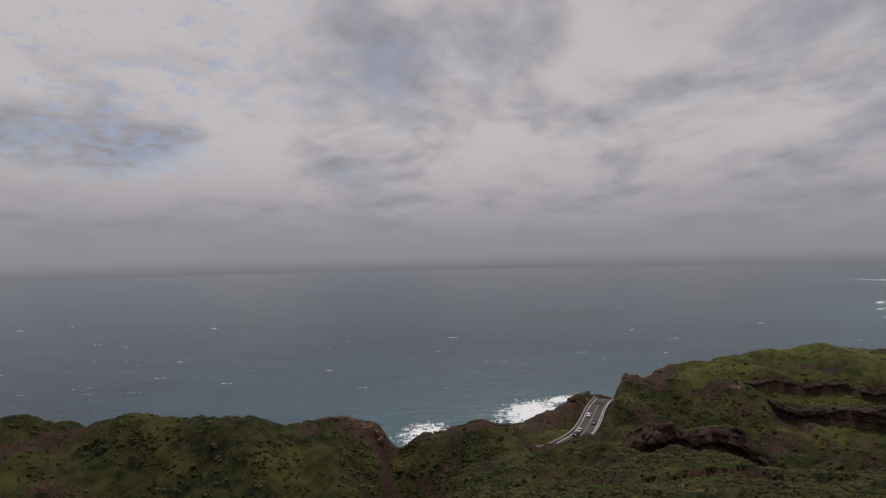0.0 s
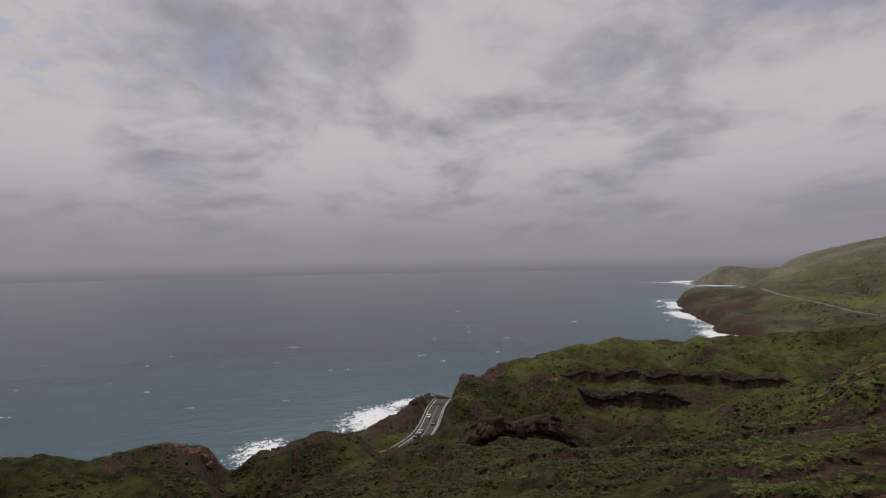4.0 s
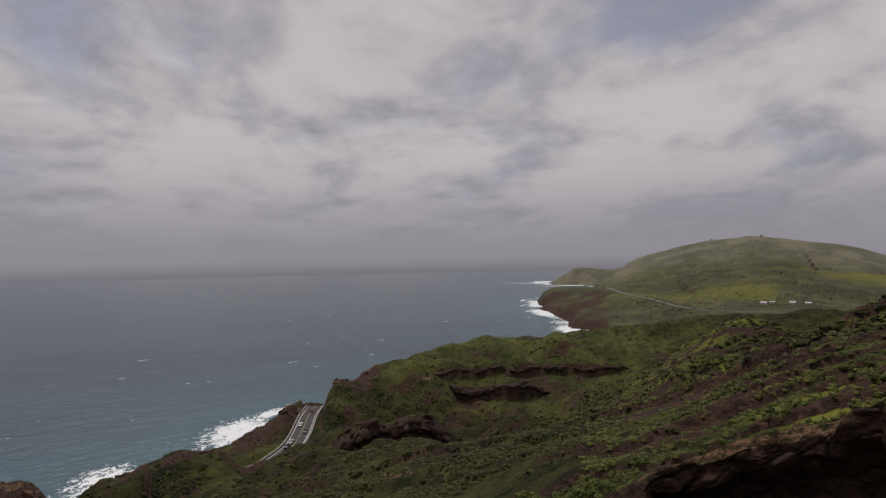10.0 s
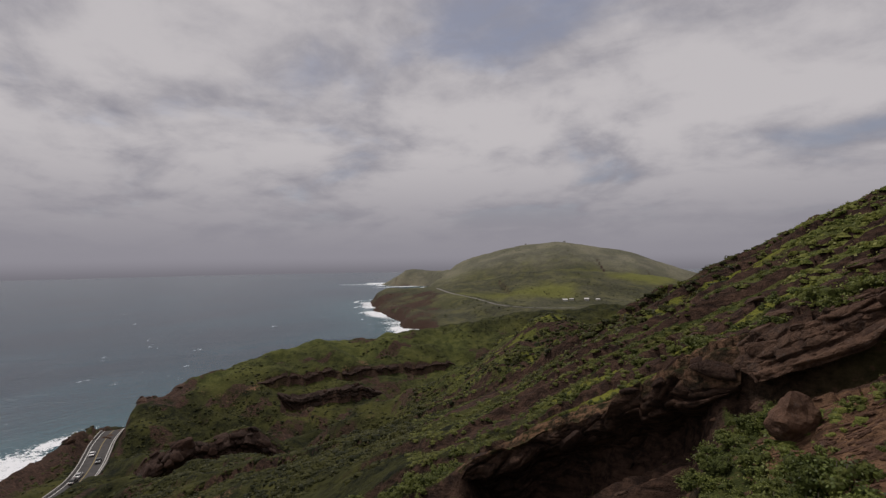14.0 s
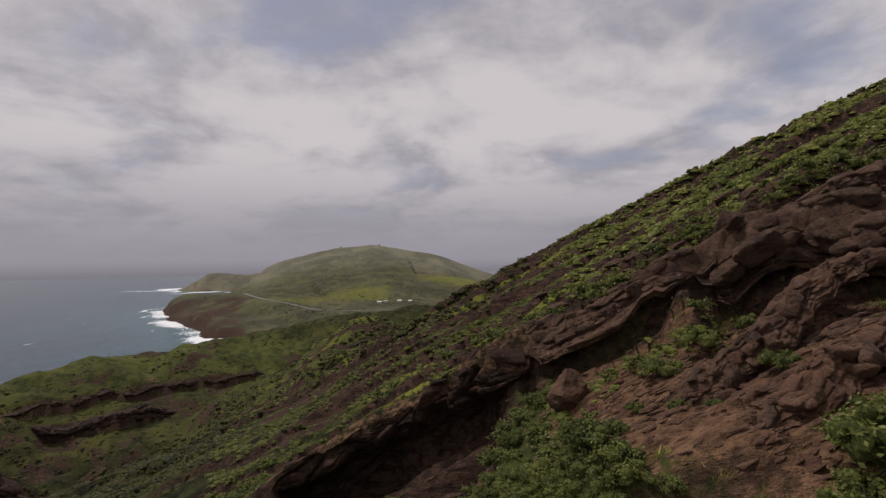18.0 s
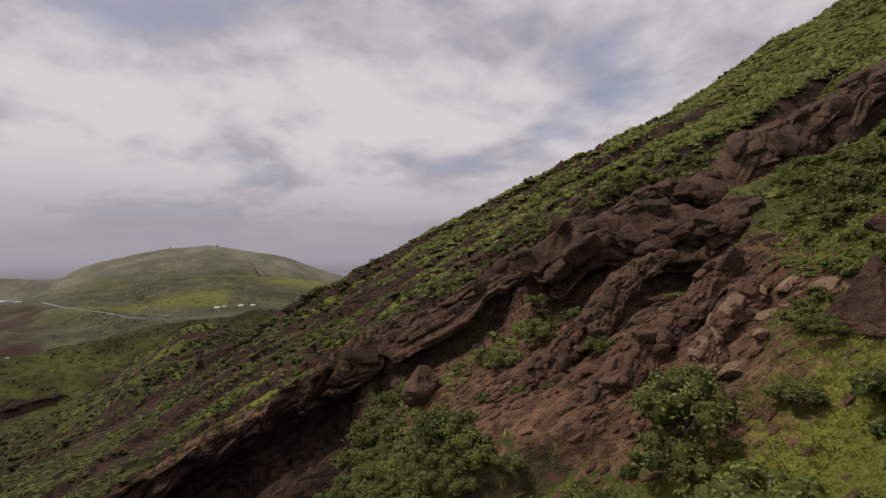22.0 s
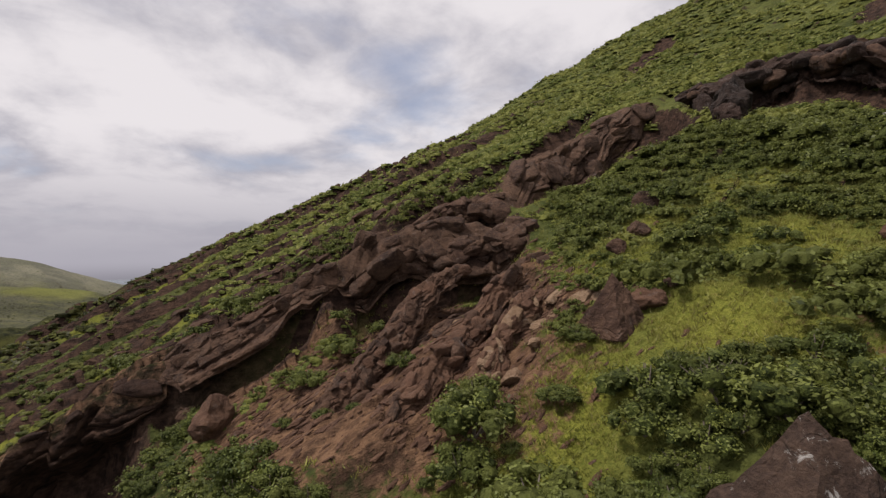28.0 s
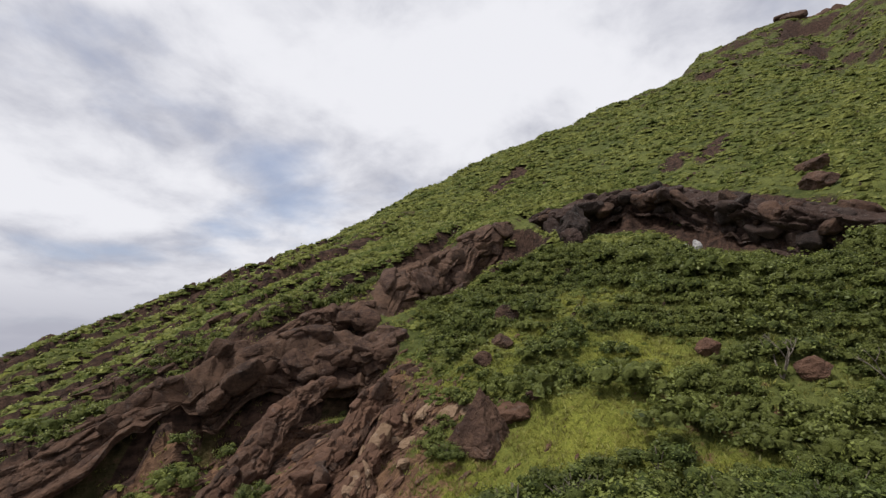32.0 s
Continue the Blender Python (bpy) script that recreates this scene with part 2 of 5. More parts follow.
def leaf_material(name, dark, light, tip):
    m, n, b = material(name, 0.55, 0.3)
    info, geo = n.add("ObjectInfo"), n.add("NewGeometry")
    one = geo.outputs["Random Per Island"]
    patch = n.noise(geo.outputs["Position"], 0.22, 4.0, 0.65)
    col = n.mix(one, (*dark, 1), (*light, 1))
    col = n.mix(n.math("MULTIPLY", n.ramp(n.math("ADD", patch, n.math("MULTIPLY", info.outputs["Random"], 0.25)), 0.44, 0.72), 0.8), col, (*tip, 1))
    # Lighter and darker lumps: the shading of rounded bushes put into the colour.
    bush = n.ramp(n.noise(geo.outputs["Position"], 0.75, 2.0, 0.5), 0.34, 0.66, 0.68, 1.32)
    col = n.add("VectorMath", {0: col, 3: bush}, operation="SCALE").outputs[0]
    n.link(col, b.inputs["Base Color"])
    thin = n.add("BsdfTranslucent", {0: col})
    out = n.add("MixShader", {0: 0.3, 1: b.outputs[0], 2: thin.outputs[0]})
    n.link(out.outputs[0], [k for k in n.tree.nodes if k.type == "OUTPUT_MATERIAL"][0].inputs[0])
    return m


ROCK = rock_material("dark_volcanic_rock", (0.026, 0.0165, 0.0125), (0.118, 0.071, 0.047), 0.13)
BLACK_ROCK = rock_material("black_lava_rock", (0.012, 0.0095, 0.0085), (0.050, 0.035, 0.028), 0.22, 0.06)
RED_ROCK = rock_material("red_brown_rock", (0.070, 0.038, 0.025), (0.150, 0.084, 0.053), 0.12)
GREY_ROCK = rock_material("lichened_grey_rock", (0.030, 0.021, 0.017), (0.098, 0.064, 0.046), 0.9)
EARTHY_ROCK = rock_material("earth_crusted_rock", (0.018, 0.011, 0.009), (0.060, 0.035, 0.024), 0.06, 0.06)
PALE_ROCK = rock_material("pale_tuff", (0.17, 0.105, 0.060), (0.30, 0.205, 0.13), 0.2)
WHITE_ROCK = rock_material("whitened_rock", (0.30, 0.29, 0.28), (0.55, 0.54, 0.52), 0.5)
LEAF = leaf_material("shrub_leaves", (0.036, 0.053, 0.011), (0.118, 0.148, 0.030), (0.165, 0.182, 0.040))
# Scrub toned down further, to take in the shade of its gaps.
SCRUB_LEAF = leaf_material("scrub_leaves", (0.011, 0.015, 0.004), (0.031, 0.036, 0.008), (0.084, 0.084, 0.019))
GRASS_BLADE = leaf_material("grass_blades", (0.10, 0.13, 0.018), (0.22, 0.235, 0.04), (0.26, 0.24, 0.06))
BARK = plain("grey_bark", (0.10, 0.08, 0.06), (0.24, 0.20, 0.16), 6.0)
HILL_LEAF = leaf_material("hill_leaves", (0.065, 0.086, 0.018), (0.145, 0.168, 0.034), (0.25, 0.25, 0.06))

MID_LEAF = leaf_material("slope_leaves", (0.034, 0.046, 0.010), (0.086, 0.101, 0.021), (0.16, 0.162, 0.039))


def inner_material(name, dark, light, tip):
    """Close foliage seen as a mass: clumps of small leaves, the shade of their gaps put into the colour."""
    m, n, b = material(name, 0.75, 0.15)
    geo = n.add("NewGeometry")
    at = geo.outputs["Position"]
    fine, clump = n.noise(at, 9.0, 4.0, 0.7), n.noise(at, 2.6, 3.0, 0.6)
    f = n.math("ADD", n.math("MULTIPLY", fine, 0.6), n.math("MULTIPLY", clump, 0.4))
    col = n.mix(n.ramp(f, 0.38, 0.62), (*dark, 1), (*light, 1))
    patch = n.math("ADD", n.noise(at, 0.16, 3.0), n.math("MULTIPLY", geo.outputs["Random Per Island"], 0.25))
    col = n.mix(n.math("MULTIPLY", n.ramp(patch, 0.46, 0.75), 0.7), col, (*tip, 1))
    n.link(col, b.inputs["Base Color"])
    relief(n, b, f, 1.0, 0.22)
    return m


# Filler inside the leaves, darker than them: a bush's inner shade as colour.
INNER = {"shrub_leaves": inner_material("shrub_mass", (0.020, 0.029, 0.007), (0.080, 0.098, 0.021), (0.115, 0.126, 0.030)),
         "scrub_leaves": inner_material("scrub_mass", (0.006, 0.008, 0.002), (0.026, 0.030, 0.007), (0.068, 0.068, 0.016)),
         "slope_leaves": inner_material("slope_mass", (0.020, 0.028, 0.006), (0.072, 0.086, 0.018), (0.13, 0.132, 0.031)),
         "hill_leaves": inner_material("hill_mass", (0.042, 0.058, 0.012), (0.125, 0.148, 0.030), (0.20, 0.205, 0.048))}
FAR_ROAD = plain("pale_old_asphalt", (0.13, 0.125, 0.11), (0.19, 0.18, 0.16), 0.3)

# ---- landforms: one height function for the whole coast ----
UPHILL = radians(172)
FACE = 75.0


def lattice(ix, iy, seed):
    h = (ix.astype(np.int64) * 374761393 + iy.astype(np.int64) * 668265263 + seed * 974634321) & 0xFFFFFFFF
    h = ((h ^ (h >> 13)) * 1274126177) & 0xFFFFFFFF
    return ((h ^ (h >> 16)) & 0xFFFF) / 32768.0 - 1.0


def bumps(x, y, seed=0):
    """Smooth value noise, about -1 to 1, one cell wide."""
    ix, iy = np.floor(x), np.floor(y)
    fx, fy = x - ix, y - iy
    u, v = fx * fx * fx * (fx * (fx * 6 - 15) + 10), fy * fy * fy * (fy * (fy * 6 - 15) + 10)
    a, b = lattice(ix, iy, seed), lattice(ix + 1, iy, seed)
    c, d = lattice(ix, iy + 1, seed), lattice(ix + 1, iy + 1, seed)
    return a + (b - a) * u + (c - a) * v + (a - b - c + d) * u * v


def rough(x, y, octaves=4, seed=0):
    total, amp = 0.0, 1.0
    for k in range(octaves):
        total = total + amp * bumps(x * 2.03 ** k + 17.3 * k, y * 2.03 ** k - 9.1 * k, seed + k)
        amp *= 0.5
    return total


def step(a, b, v):
    t = np.clip((v - a) / (b - a), 0, 1)
    return t * t * (3 - 2 * t)


def polar(b, r):
    return r * math.sin(radians(b)), r * math.cos(radians(b))


def join(a, b, k):
    """A rounded maximum."""
    h = np.clip(0.5 + 0.5 * (a - b) / k, 0, 1)
    return b + (a - b) * h + k * h * (1 - h)


def along(x, y, line):
    """Distance to a polyline of (x, y, z), the z of its nearest place, and the side (positive: left of the way)."""
    best, zs, side = np.full(x.shape, 1e9), np.zeros(x.shape), np.zeros(x.shape)
    for (ax, ay, az), (bx, by, bz) in zip(line, line[1:]):
        dx, dy = bx - ax, by - ay
        t = np.clip(((x - ax) * dx + (y - ay) * dy) / (dx * dx + dy * dy), 0, 1)
        d = np.hypot(x - ax - t * dx, y - ay - t * dy)
        near = d < best
        best = np.where(near, d, best)
        zs = np.where(near, az + t * (bz - az), zs)
        side = np.where(near, dx * (y - ay) - dy * (x - ax), side)
    return best, zs, side


def spine(points):
    """Crest points given as bearing, range and height."""
    return [(*polar(b, r), z) for b, r, z in points]


def ridge(x, y, line, near, far, wide):
    """A crest that falls at the slope near on the right of its way and far on the left."""
    d, z, side = along(x, y, line)
    return z - (np.sqrt(d * d + wide * wide) - wide) * np.where(side > 0, far, near)


LEFT_HILL = spine([(-60, 240, 62), (-42, 210, 56), (-38, 205, 57.3), (-30, 190, 54), (-24, 180, 54.6), (-18, 178, 51), (-12, 182, 46.5), (-9.3, 190, 43)])
KNOLL = spine([(-1, 186, 37), (1, 188, 40), (4.4, 186, 44), (7, 188, 41), (10, 192, 33)])
HEADLAND = spine([(18.9, 274, 37.5), (22, 284, 39.5), (26, 296, 43.5), (30, 308, 48.5), (36, 325, 54), (42, 340, 54), (49.6, 360, 54), (57, 380, 59), (66, 400, 65), (74, 430, 70)])
SEA_ROCK = spine([(8.5, 292, 2), (11, 284, 11), (13, 280, 19), (14.8, 279, 25), (15.8, 288, 24), (16.8, 302, 21)])
CAVE_BLUFF = spine([(19.3, 190, 36), (21, 193, 40), (25, 196, 43), (29.5, 198, 43), (33.5, 200, 37)])
KOKO = spine([(42.7, 2330, 8), (46.4, 2200, 79), (50, 2080, 88), (52.2, 2000, 85), (55, 1950, 123), (60, 1900, 159), (64, 1900, 174), (66.8, 1920, 160), (68.8, 1930, 145), (71, 1950, 133), (73.4, 1970, 106), (76.8, 2000, 63), (80, 2050, 35)])
MIDDLE = spine([(54, 1320, 46), (57, 1350, 60), (60.5, 1350, 75), (65, 1380, 77), (71, 1400, 69), (75, 1420, 57), (79, 1450, 30)])
CAPE = spine([(42.6, 1330, 16), (44.6, 1320, 32), (50.5, 1300, 42), (54, 1300, 43)])
SHELF = spine([(43.3, 1070, 15), (46.5, 905, 17), (49, 840, 13)])
SPUR = spine([(36, 205, 38), (47.3, 190, 55), (55, 178, 68), (58, 172, 75), (64, 160, 86)])
ROAD = spine([(-16, 215, 24), (-9, 210, 24.5), (-5, 205, 25), (-1, 212, 25.5), (3, 213, 26), (7, 204, 27), (9.6, 200, 28), (11.8, 203, 28), (13.4, 211, 28), (14.9, 222, 28),
              (15.8, 236, 28), (16.3, 250, 28), (16.8, 266, 28), (17.6, 282, 28), (18.0, 297, 22.5), (21.5, 325, 14), (28, 355, 12), (38, 385, 12), (44, 440, 13), (50, 560, 14)])
VALLEY_ROAD = spine([(50.5, 1292, 34), (52, 1150, 31), (54.7, 997, 30), (57.8, 850, 29), (61.7, 815, 28), (66, 840, 26)])
COAST = [polar(b, r) for b, r in ((-75, 280), (-60, 275), (-42, 280), (-20, 262), (-6, 255), (-3, 262), (0, 290), (3, 283), (7, 296), (9, 312), (11, 340), (14, 362), (18, 375),
                                  (24, 390), (32, 402), (40, 425), (46, 540), (49, 670), (48, 752), (45.4, 765), (45.1, 868), (43.9, 952), (42.4, 1055), (42, 1200), (42.1, 1355),
                                  (43.4, 1400), (47.5, 1620), (49, 2060), (44.2, 2120), (42.4, 2340), (42.6, 2480), (60, 2800), (80, 2800), (120, 2900), (172, 2900), (230, 2600), (262, 900), (272, 420))]


def inland(x, y):
    """Distance from the shore: positive on land."""
    loop = [(px, py, 0) for px, py in COAST + COAST[:1]]
    d, _, _ = along(x, y, loop)
    inside = np.zeros(x.shape, bool)
    for (ax, ay, _), (bx, by, _) in zip(loop, loop[1:]):
        if ay != by:
            inside ^= ((ay > y) != (by > y)) & (x < (bx - ax) * (y - ay) / (by - ay) + ax)
    return np.where(inside, d, -d)


# broken beds of rock: a line with its high side on the left, the drop in metres, how far it reaches and how far it is hollowed
LEDGES = [([(31.5, 24), (35.5, 19.5), (37.3, 15), (36, 10.5), (35, 6.5), (34.6, 3)], 6.5, 10.0, 0.35),
          ([(33.6, -7.6), (32.8, -10.4), (31.8, -13.1), (30.3, -16.5), (27.8, -19.6)], 3.2, 6.0, 0.12),
          ([(36.5, -11), (36.3, -14.5), (34.6, -18), (32, -21)], 1.6, 5.0, 0.0),
          ([(32.5, -21), (36.8, -27), (38.6, -32), (39, -37), (38.6, -41)], 4.2, 6.5, 0.0),
          ([(39, -43), (36.5, -46.5), (33.5, -49.5), (30, -51.5), (26, -51.8), (22, -50.2), (17.9, -48.8), (14.4, -46.8), (10, -45.9), (6, -45.5)], 3.8, 7.0, 0.28),
          ([(140, 243), (154.6, 237.4), (172, 231), (188, 223.7), (208, 214), (225.6, 204.2), (240, 196), (251.5, 189.4)], 4.5, 12.0, 0.0),
          ([(146, 227.5), (153, 222), (167, 213), (180, 204), (192, 195)], 6.0, 14.0, 0.0),
          ([(58, 178), (65, 178.5), (77, 175), (94, 170), (104, 166), (110, 162)], 8.0, 12.0, 0.0),
          ([(35.2, 3.5), (34.3, -1.0), (34.1, -4.6), (33.6, -7.6)], 1.8, 4.0, 0.0),
          ([(18.6, -7.0), (20.5, -10), (23, -13.7), (25, -17.6)], 0.8, 2.4, 0.0),
          ([(21.8, -4.2), (24.8, -8), (27, -12), (28.4, -15.2)], 0.9, 2.4, 0.0),
          ([(18.6, -11.2), (20.2, -13.2), (22.2, -16.2)], 0.6, 1.8, 0.0)]


def broken(x, y):
    """Steps where the beds break off: the ground before the line is scoured out."""
    total = np.zeros(x.shape)
    for line, drop, reach, hollow in LEDGES:
        cx, cy = np.mean(line, 0)
        close = np.hypot(x - cx, y - cy) < 60 + 8 * reach
        if not close.any():
            continue
        px, py = x[close], y[close]
        size = max(1.0, drop / 4)
        wx = px + size * 0.8 * rough(px / (3 * size), py / (3 * size), 2, 55)
        wy = py + size * 0.8 * rough(px / (3 * size), py / (3 * size), 2, 58)
        d, t, side = along(wx, wy, [(ax, ay, k / (len(line) - 1)) for k, (ax, ay) in enumerate(line)])
        sd = np.where(side > 0, d, -d)
        ends = step(0, 0.14, t) * step(0, 0.14, 1 - t)
        down = 1 - step(hollow * drop, (hollow + 0.28) * drop, sd)
        total[close] -= drop * ends * down * np.exp(-(np.minimum(sd, 0) / reach) ** 2)
    return total


RAVINES = [([polar(-5.6, 197), polar(-5.2, 165), polar(-4, 120)], 11, 7), ([polar(-37, 200), polar(-33, 150), polar(-28, 110)], 5, 11), ([polar(-27, 178), polar(-27, 140), polar(-24, 105)], 4, 9),
           ([polar(-16, 172), polar(-17, 140), polar(-14, 105)], 5, 9), ([polar(12, 180), polar(14, 150), polar(18, 110)], 6, 6), ([polar(42, 232), polar(34, 205), polar(36, 165), polar(44, 120)], 7, 8),
           ([polar(168, 235), polar(170, 160), polar(172, 100)], 8, 8), ([polar(52, 150), polar(47, 115), polar(42, 90)], 4, 5)]


def worn(x, y):
    """Ravines cut down the slopes."""
    total = np.zeros(x.shape)
    for line, deep, wide in RAVINES:
        d, t, _ = along(x, y, [(ax, ay, k / (len(line) - 1)) for k, (ax, ay) in enumerate(line)])
        total = total + deep * np.exp(-(d / wide) ** 2) * step(0, 0.3, 1 - t) * step(-0.2, 0.1, t)
    return total


def slope_axes(x, y):
    """Metres uphill and metres along the slope, from below the drone."""
    return x * math.sin(UPHILL) + y * math.cos(UPHILL), x * math.sin(UPHILL - math.pi / 2) + y * math.cos(UPHILL - math.pi / 2)


def flank(x, y):
    """The crater's flank: a steep planar slope that flattens below, with a spur for its skyline."""
    s, p = slope_axes(x, y)
    up = np.where(s > 0, 0.59 * s, 0.25 * s - 27.2 * (1 - np.exp(np.minimum(s, 0) / 80)))
    up = np.where(s > 265, 0.59 * 265 - 0.15 * (s - 265), up)
    z = 90 + up + 2.2 * np.exp(-((s + 5) / 20) ** 2) * step(30, 70, p) - 2.2 * np.exp(-((s - 55) / 28) ** 2) + 15 * np.clip(p / FACE, -0.4, 1.3)
    over = p - FACE - 2.5 * bumps(s / 24, s * 0, 5)
    return z - 0.5 * (np.sqrt(over * over + 64) + over) * 0.5


def terraces(x, y):
    """Beds of rock that break off in steps running down the slope."""
    s, p = slope_axes(x, y)
    t = p / 8.5 + 0.9 * bumps(s / 34, p / 22, 31) + 0.22 * bumps(s / 9, p / 6, 32)
    f = t - np.floor(t)
    size = np.clip(0.55 + 0.9 * bumps(s / 28, np.floor(t) * 3.7, 33), 0, 1.4)
    return size * (step(0, 0.16, f) - f)


def bands(x, y):
    """Thin beds of bare rock that run up the face between strips of green, and their grassy margins."""
    s, p = slope_axes(x, y)
    t = p / 5.2 + 0.8 * bumps(s / 26, p / 15, 38) + 0.22 * bumps(s / 5, p / 4, 39)
    k = np.floor(t)
    f = t - k
    wide = 0.28 + 0.36 * bumps(s / 15, k * 2.7, 40) + 0.12 * bumps(s / 4, k * 1.3, 42)
    r = np.hypot(x, y)
    deg = np.degrees(np.arctan2(x, y))
    here = step(26, 34, r) * (1 - step(150, 210, r)) * step(np.where(r > 90, 40, 52), np.where(r > 90, 52, 68), deg) * (1 - 0.8 * step(108, 122, deg))
    return f, step(0.07, -0.07, f - wide) * here, step(0.55, 0.75, f) * step(-0.25, 0.25, bumps(s / 11, k * 3.1, 43)) * here


def by_ledge(x, y):
    """How far the nearest of the near ledges lies."""
    best = np.full(np.shape(x), 99.0)
    for line, *_ in LEDGES[:5] + LEDGES[8:]:
        best = np.minimum(best, along(x, y, [(a, b, 0) for a, b in line])[0])
    return best


def blot(x, y, spots):
    """How much each place lies inside one of some ragged ovals (x, y, long, wide, turn)."""
    total = np.zeros(x.shape)
    for cx, cy, a, b, turn in spots:
        c, s = math.cos(radians(turn)), math.sin(radians(turn))
        u, v = (x - cx) * c + (y - cy) * s, -(x - cx) * s + (y - cy) * c
        total = np.maximum(total, 1.25 - np.hypot(u / a, v / b) * 0.75)
    return np.clip(total, 0, 1)


SOIL = [(22.5, -6.8, 10, 5.0, 48), (26.5, -12.3, 6.5, 4.2, 60), (22.6, -14.6, 4.6, 1.9, 40), (31, -4, 5, 2.5, 95), (10, -42, 5, 1.8, 0)]
GRASS = [(14.9, -12.8, 4.2, 2.8, 100), (13.2, -19.6, 3.2, 2.8, 60), (14.6, -25.4, 2.8, 1.8, 20), (20.3, -20, 2.2, 1.6, 70), (20.5, -24.5, 3.2, 1.6, 70), (8.3, -20.5, 1.8, 1.2, 30), (19.6, -29.5, 3, 1.8, 40), (12.5, -10.5, 2.5, 2, 0),
         (45, -25, 6, 2.2, 80), (40, 16, 7, 1.5, 118)]
ROCKY = [(32.2, -13, 7.5, 2.0, 110), (34.5, -15.5, 5, 2.5, 110), (38.5, -31, 9, 2.6, 80), (24, -50.5, 13, 2.2, 175), (36, 14, 6, 2.5, 115), (36, -4, 5, 1.3, 95), (41, 4, 9, 1.2, 105), (47, -12, 7, 1.2, 95), (60, -30, 9, 3.0, 100),
         (32, 12, 8, 5.0, 112), (36, 20, 6, 3.5, 120)]
ROCKY += [(46, 27, 9, 3.2, 128), (44, 15, 5, 1.2, 118), (60, 40, 12, 2.2, 118), (66, -35, 11, 3.2, 100), (57, -58, 8, 2.2, 100), (46, -6, 9, 1.6, 100), (30, -63, 4, 1.6, 95), (27, -68, 6, 1.5, 95), (41, -21, 4, 1.2, 100), (*polar(13.5, 302), 32, 20, 60), (*polar(10, 190), 9, 5, 0), (*polar(21, 290), 22, 9, 20), (*polar(-10, 190), 12, 6, 10), (*polar(-13, 186), 9, 5, 10), (55, 248, 26, 12, 50), (98, 283, 18, 9, 30), (113, 264, 10, 7, 30), (-28, 178, 10, 7, 20), (12, 182, 7, 4, 0)]
SURF = [(*polar(-2.0, 297), 19, 26, 0), (*polar(9.6, 345), 34, 22, 50), (*polar(13, 378), 22, 8, 30), (*polar(46, 745), 22, 10, 20),
        (*polar(41.2, 1330), 34, 7, 40), (*polar(41.2, 1180), 24, 5, 30), (*polar(41.8, 1050), 20, 5, 30), (*polar(41.5, 2330), 110, 24, 120), (*polar(46, 2060), 120, 18, 150)]
DRY = [(1050, 1130, 260, 160, 40), (1420, 1500, 420, 200, 120)]


def soil_at(x, y):
    s, p = slope_axes(x, y)
    r = np.hypot(x, y)
    noisy = 0.45 * bumps(p / 6.5, s / 26, 71) + 0.25 * bumps(p / 17, s / 60, 72)
    noisy = noisy + step(110, 160, r) * (0.45 * bumps(x / 24, y / 15, 76) + 0.2 * bumps(x / 7, y / 7, 77) - 0.12 - noisy)
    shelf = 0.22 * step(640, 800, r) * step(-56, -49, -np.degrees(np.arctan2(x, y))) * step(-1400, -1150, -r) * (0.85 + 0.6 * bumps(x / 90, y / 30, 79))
    return np.maximum(np.maximum(np.maximum(blot(x, y, SOIL), shelf), 0.5 * blot(x, y, DRY)), np.clip(noisy + 0.10, 0, 0.55) * (1 - 0.6 * step(30, 70, s)) * (1 - step(40, 60, np.degrees(np.arctan2(x, y))) * step(26, 34, r)))


def grass_sun_at(x, y):
    # Valley turf past 900 m, brightened: its sunlit patches put into the colour.
    far = 0.45 * step(-0.4, 0.8, bumps(x / 130, y / 130, 75) + 0.5 * bumps(x / 38, y / 38, 78) + 0.1) * step(900, 1150, np.hypot(x, y)) * (1 - 0.85 * step(1450, 1700, np.hypot(x, y))) * step(45, 60, np.degrees(np.arctan2(x, y)))
    return np.maximum(np.maximum(blot(x, y, GRASS), far), 0.75 * bands(x, y)[2])


def rock_at(x, y):
    r = np.hypot(x, y)
    shelf = 0.68 * step(640, 760, r) * step(-53, -49, -np.degrees(np.arctan2(x, y))) * step(-1350, -1150, -r) * (0.9 + 0.35 * bumps(x / 60, y / 16, 83))
    scars = 0.56 * step(0.2, 0.5, bumps(x / 15, y / 9, 80) + 0.4 * bumps(x / 5, y / 5, 82)) * step(110, 140, r) * (1 - step(330, 420, r))
    return np.maximum(np.maximum(np.maximum(blot(x, y, ROCKY), shelf), scars), 0.8 * bands(x, y)[1])


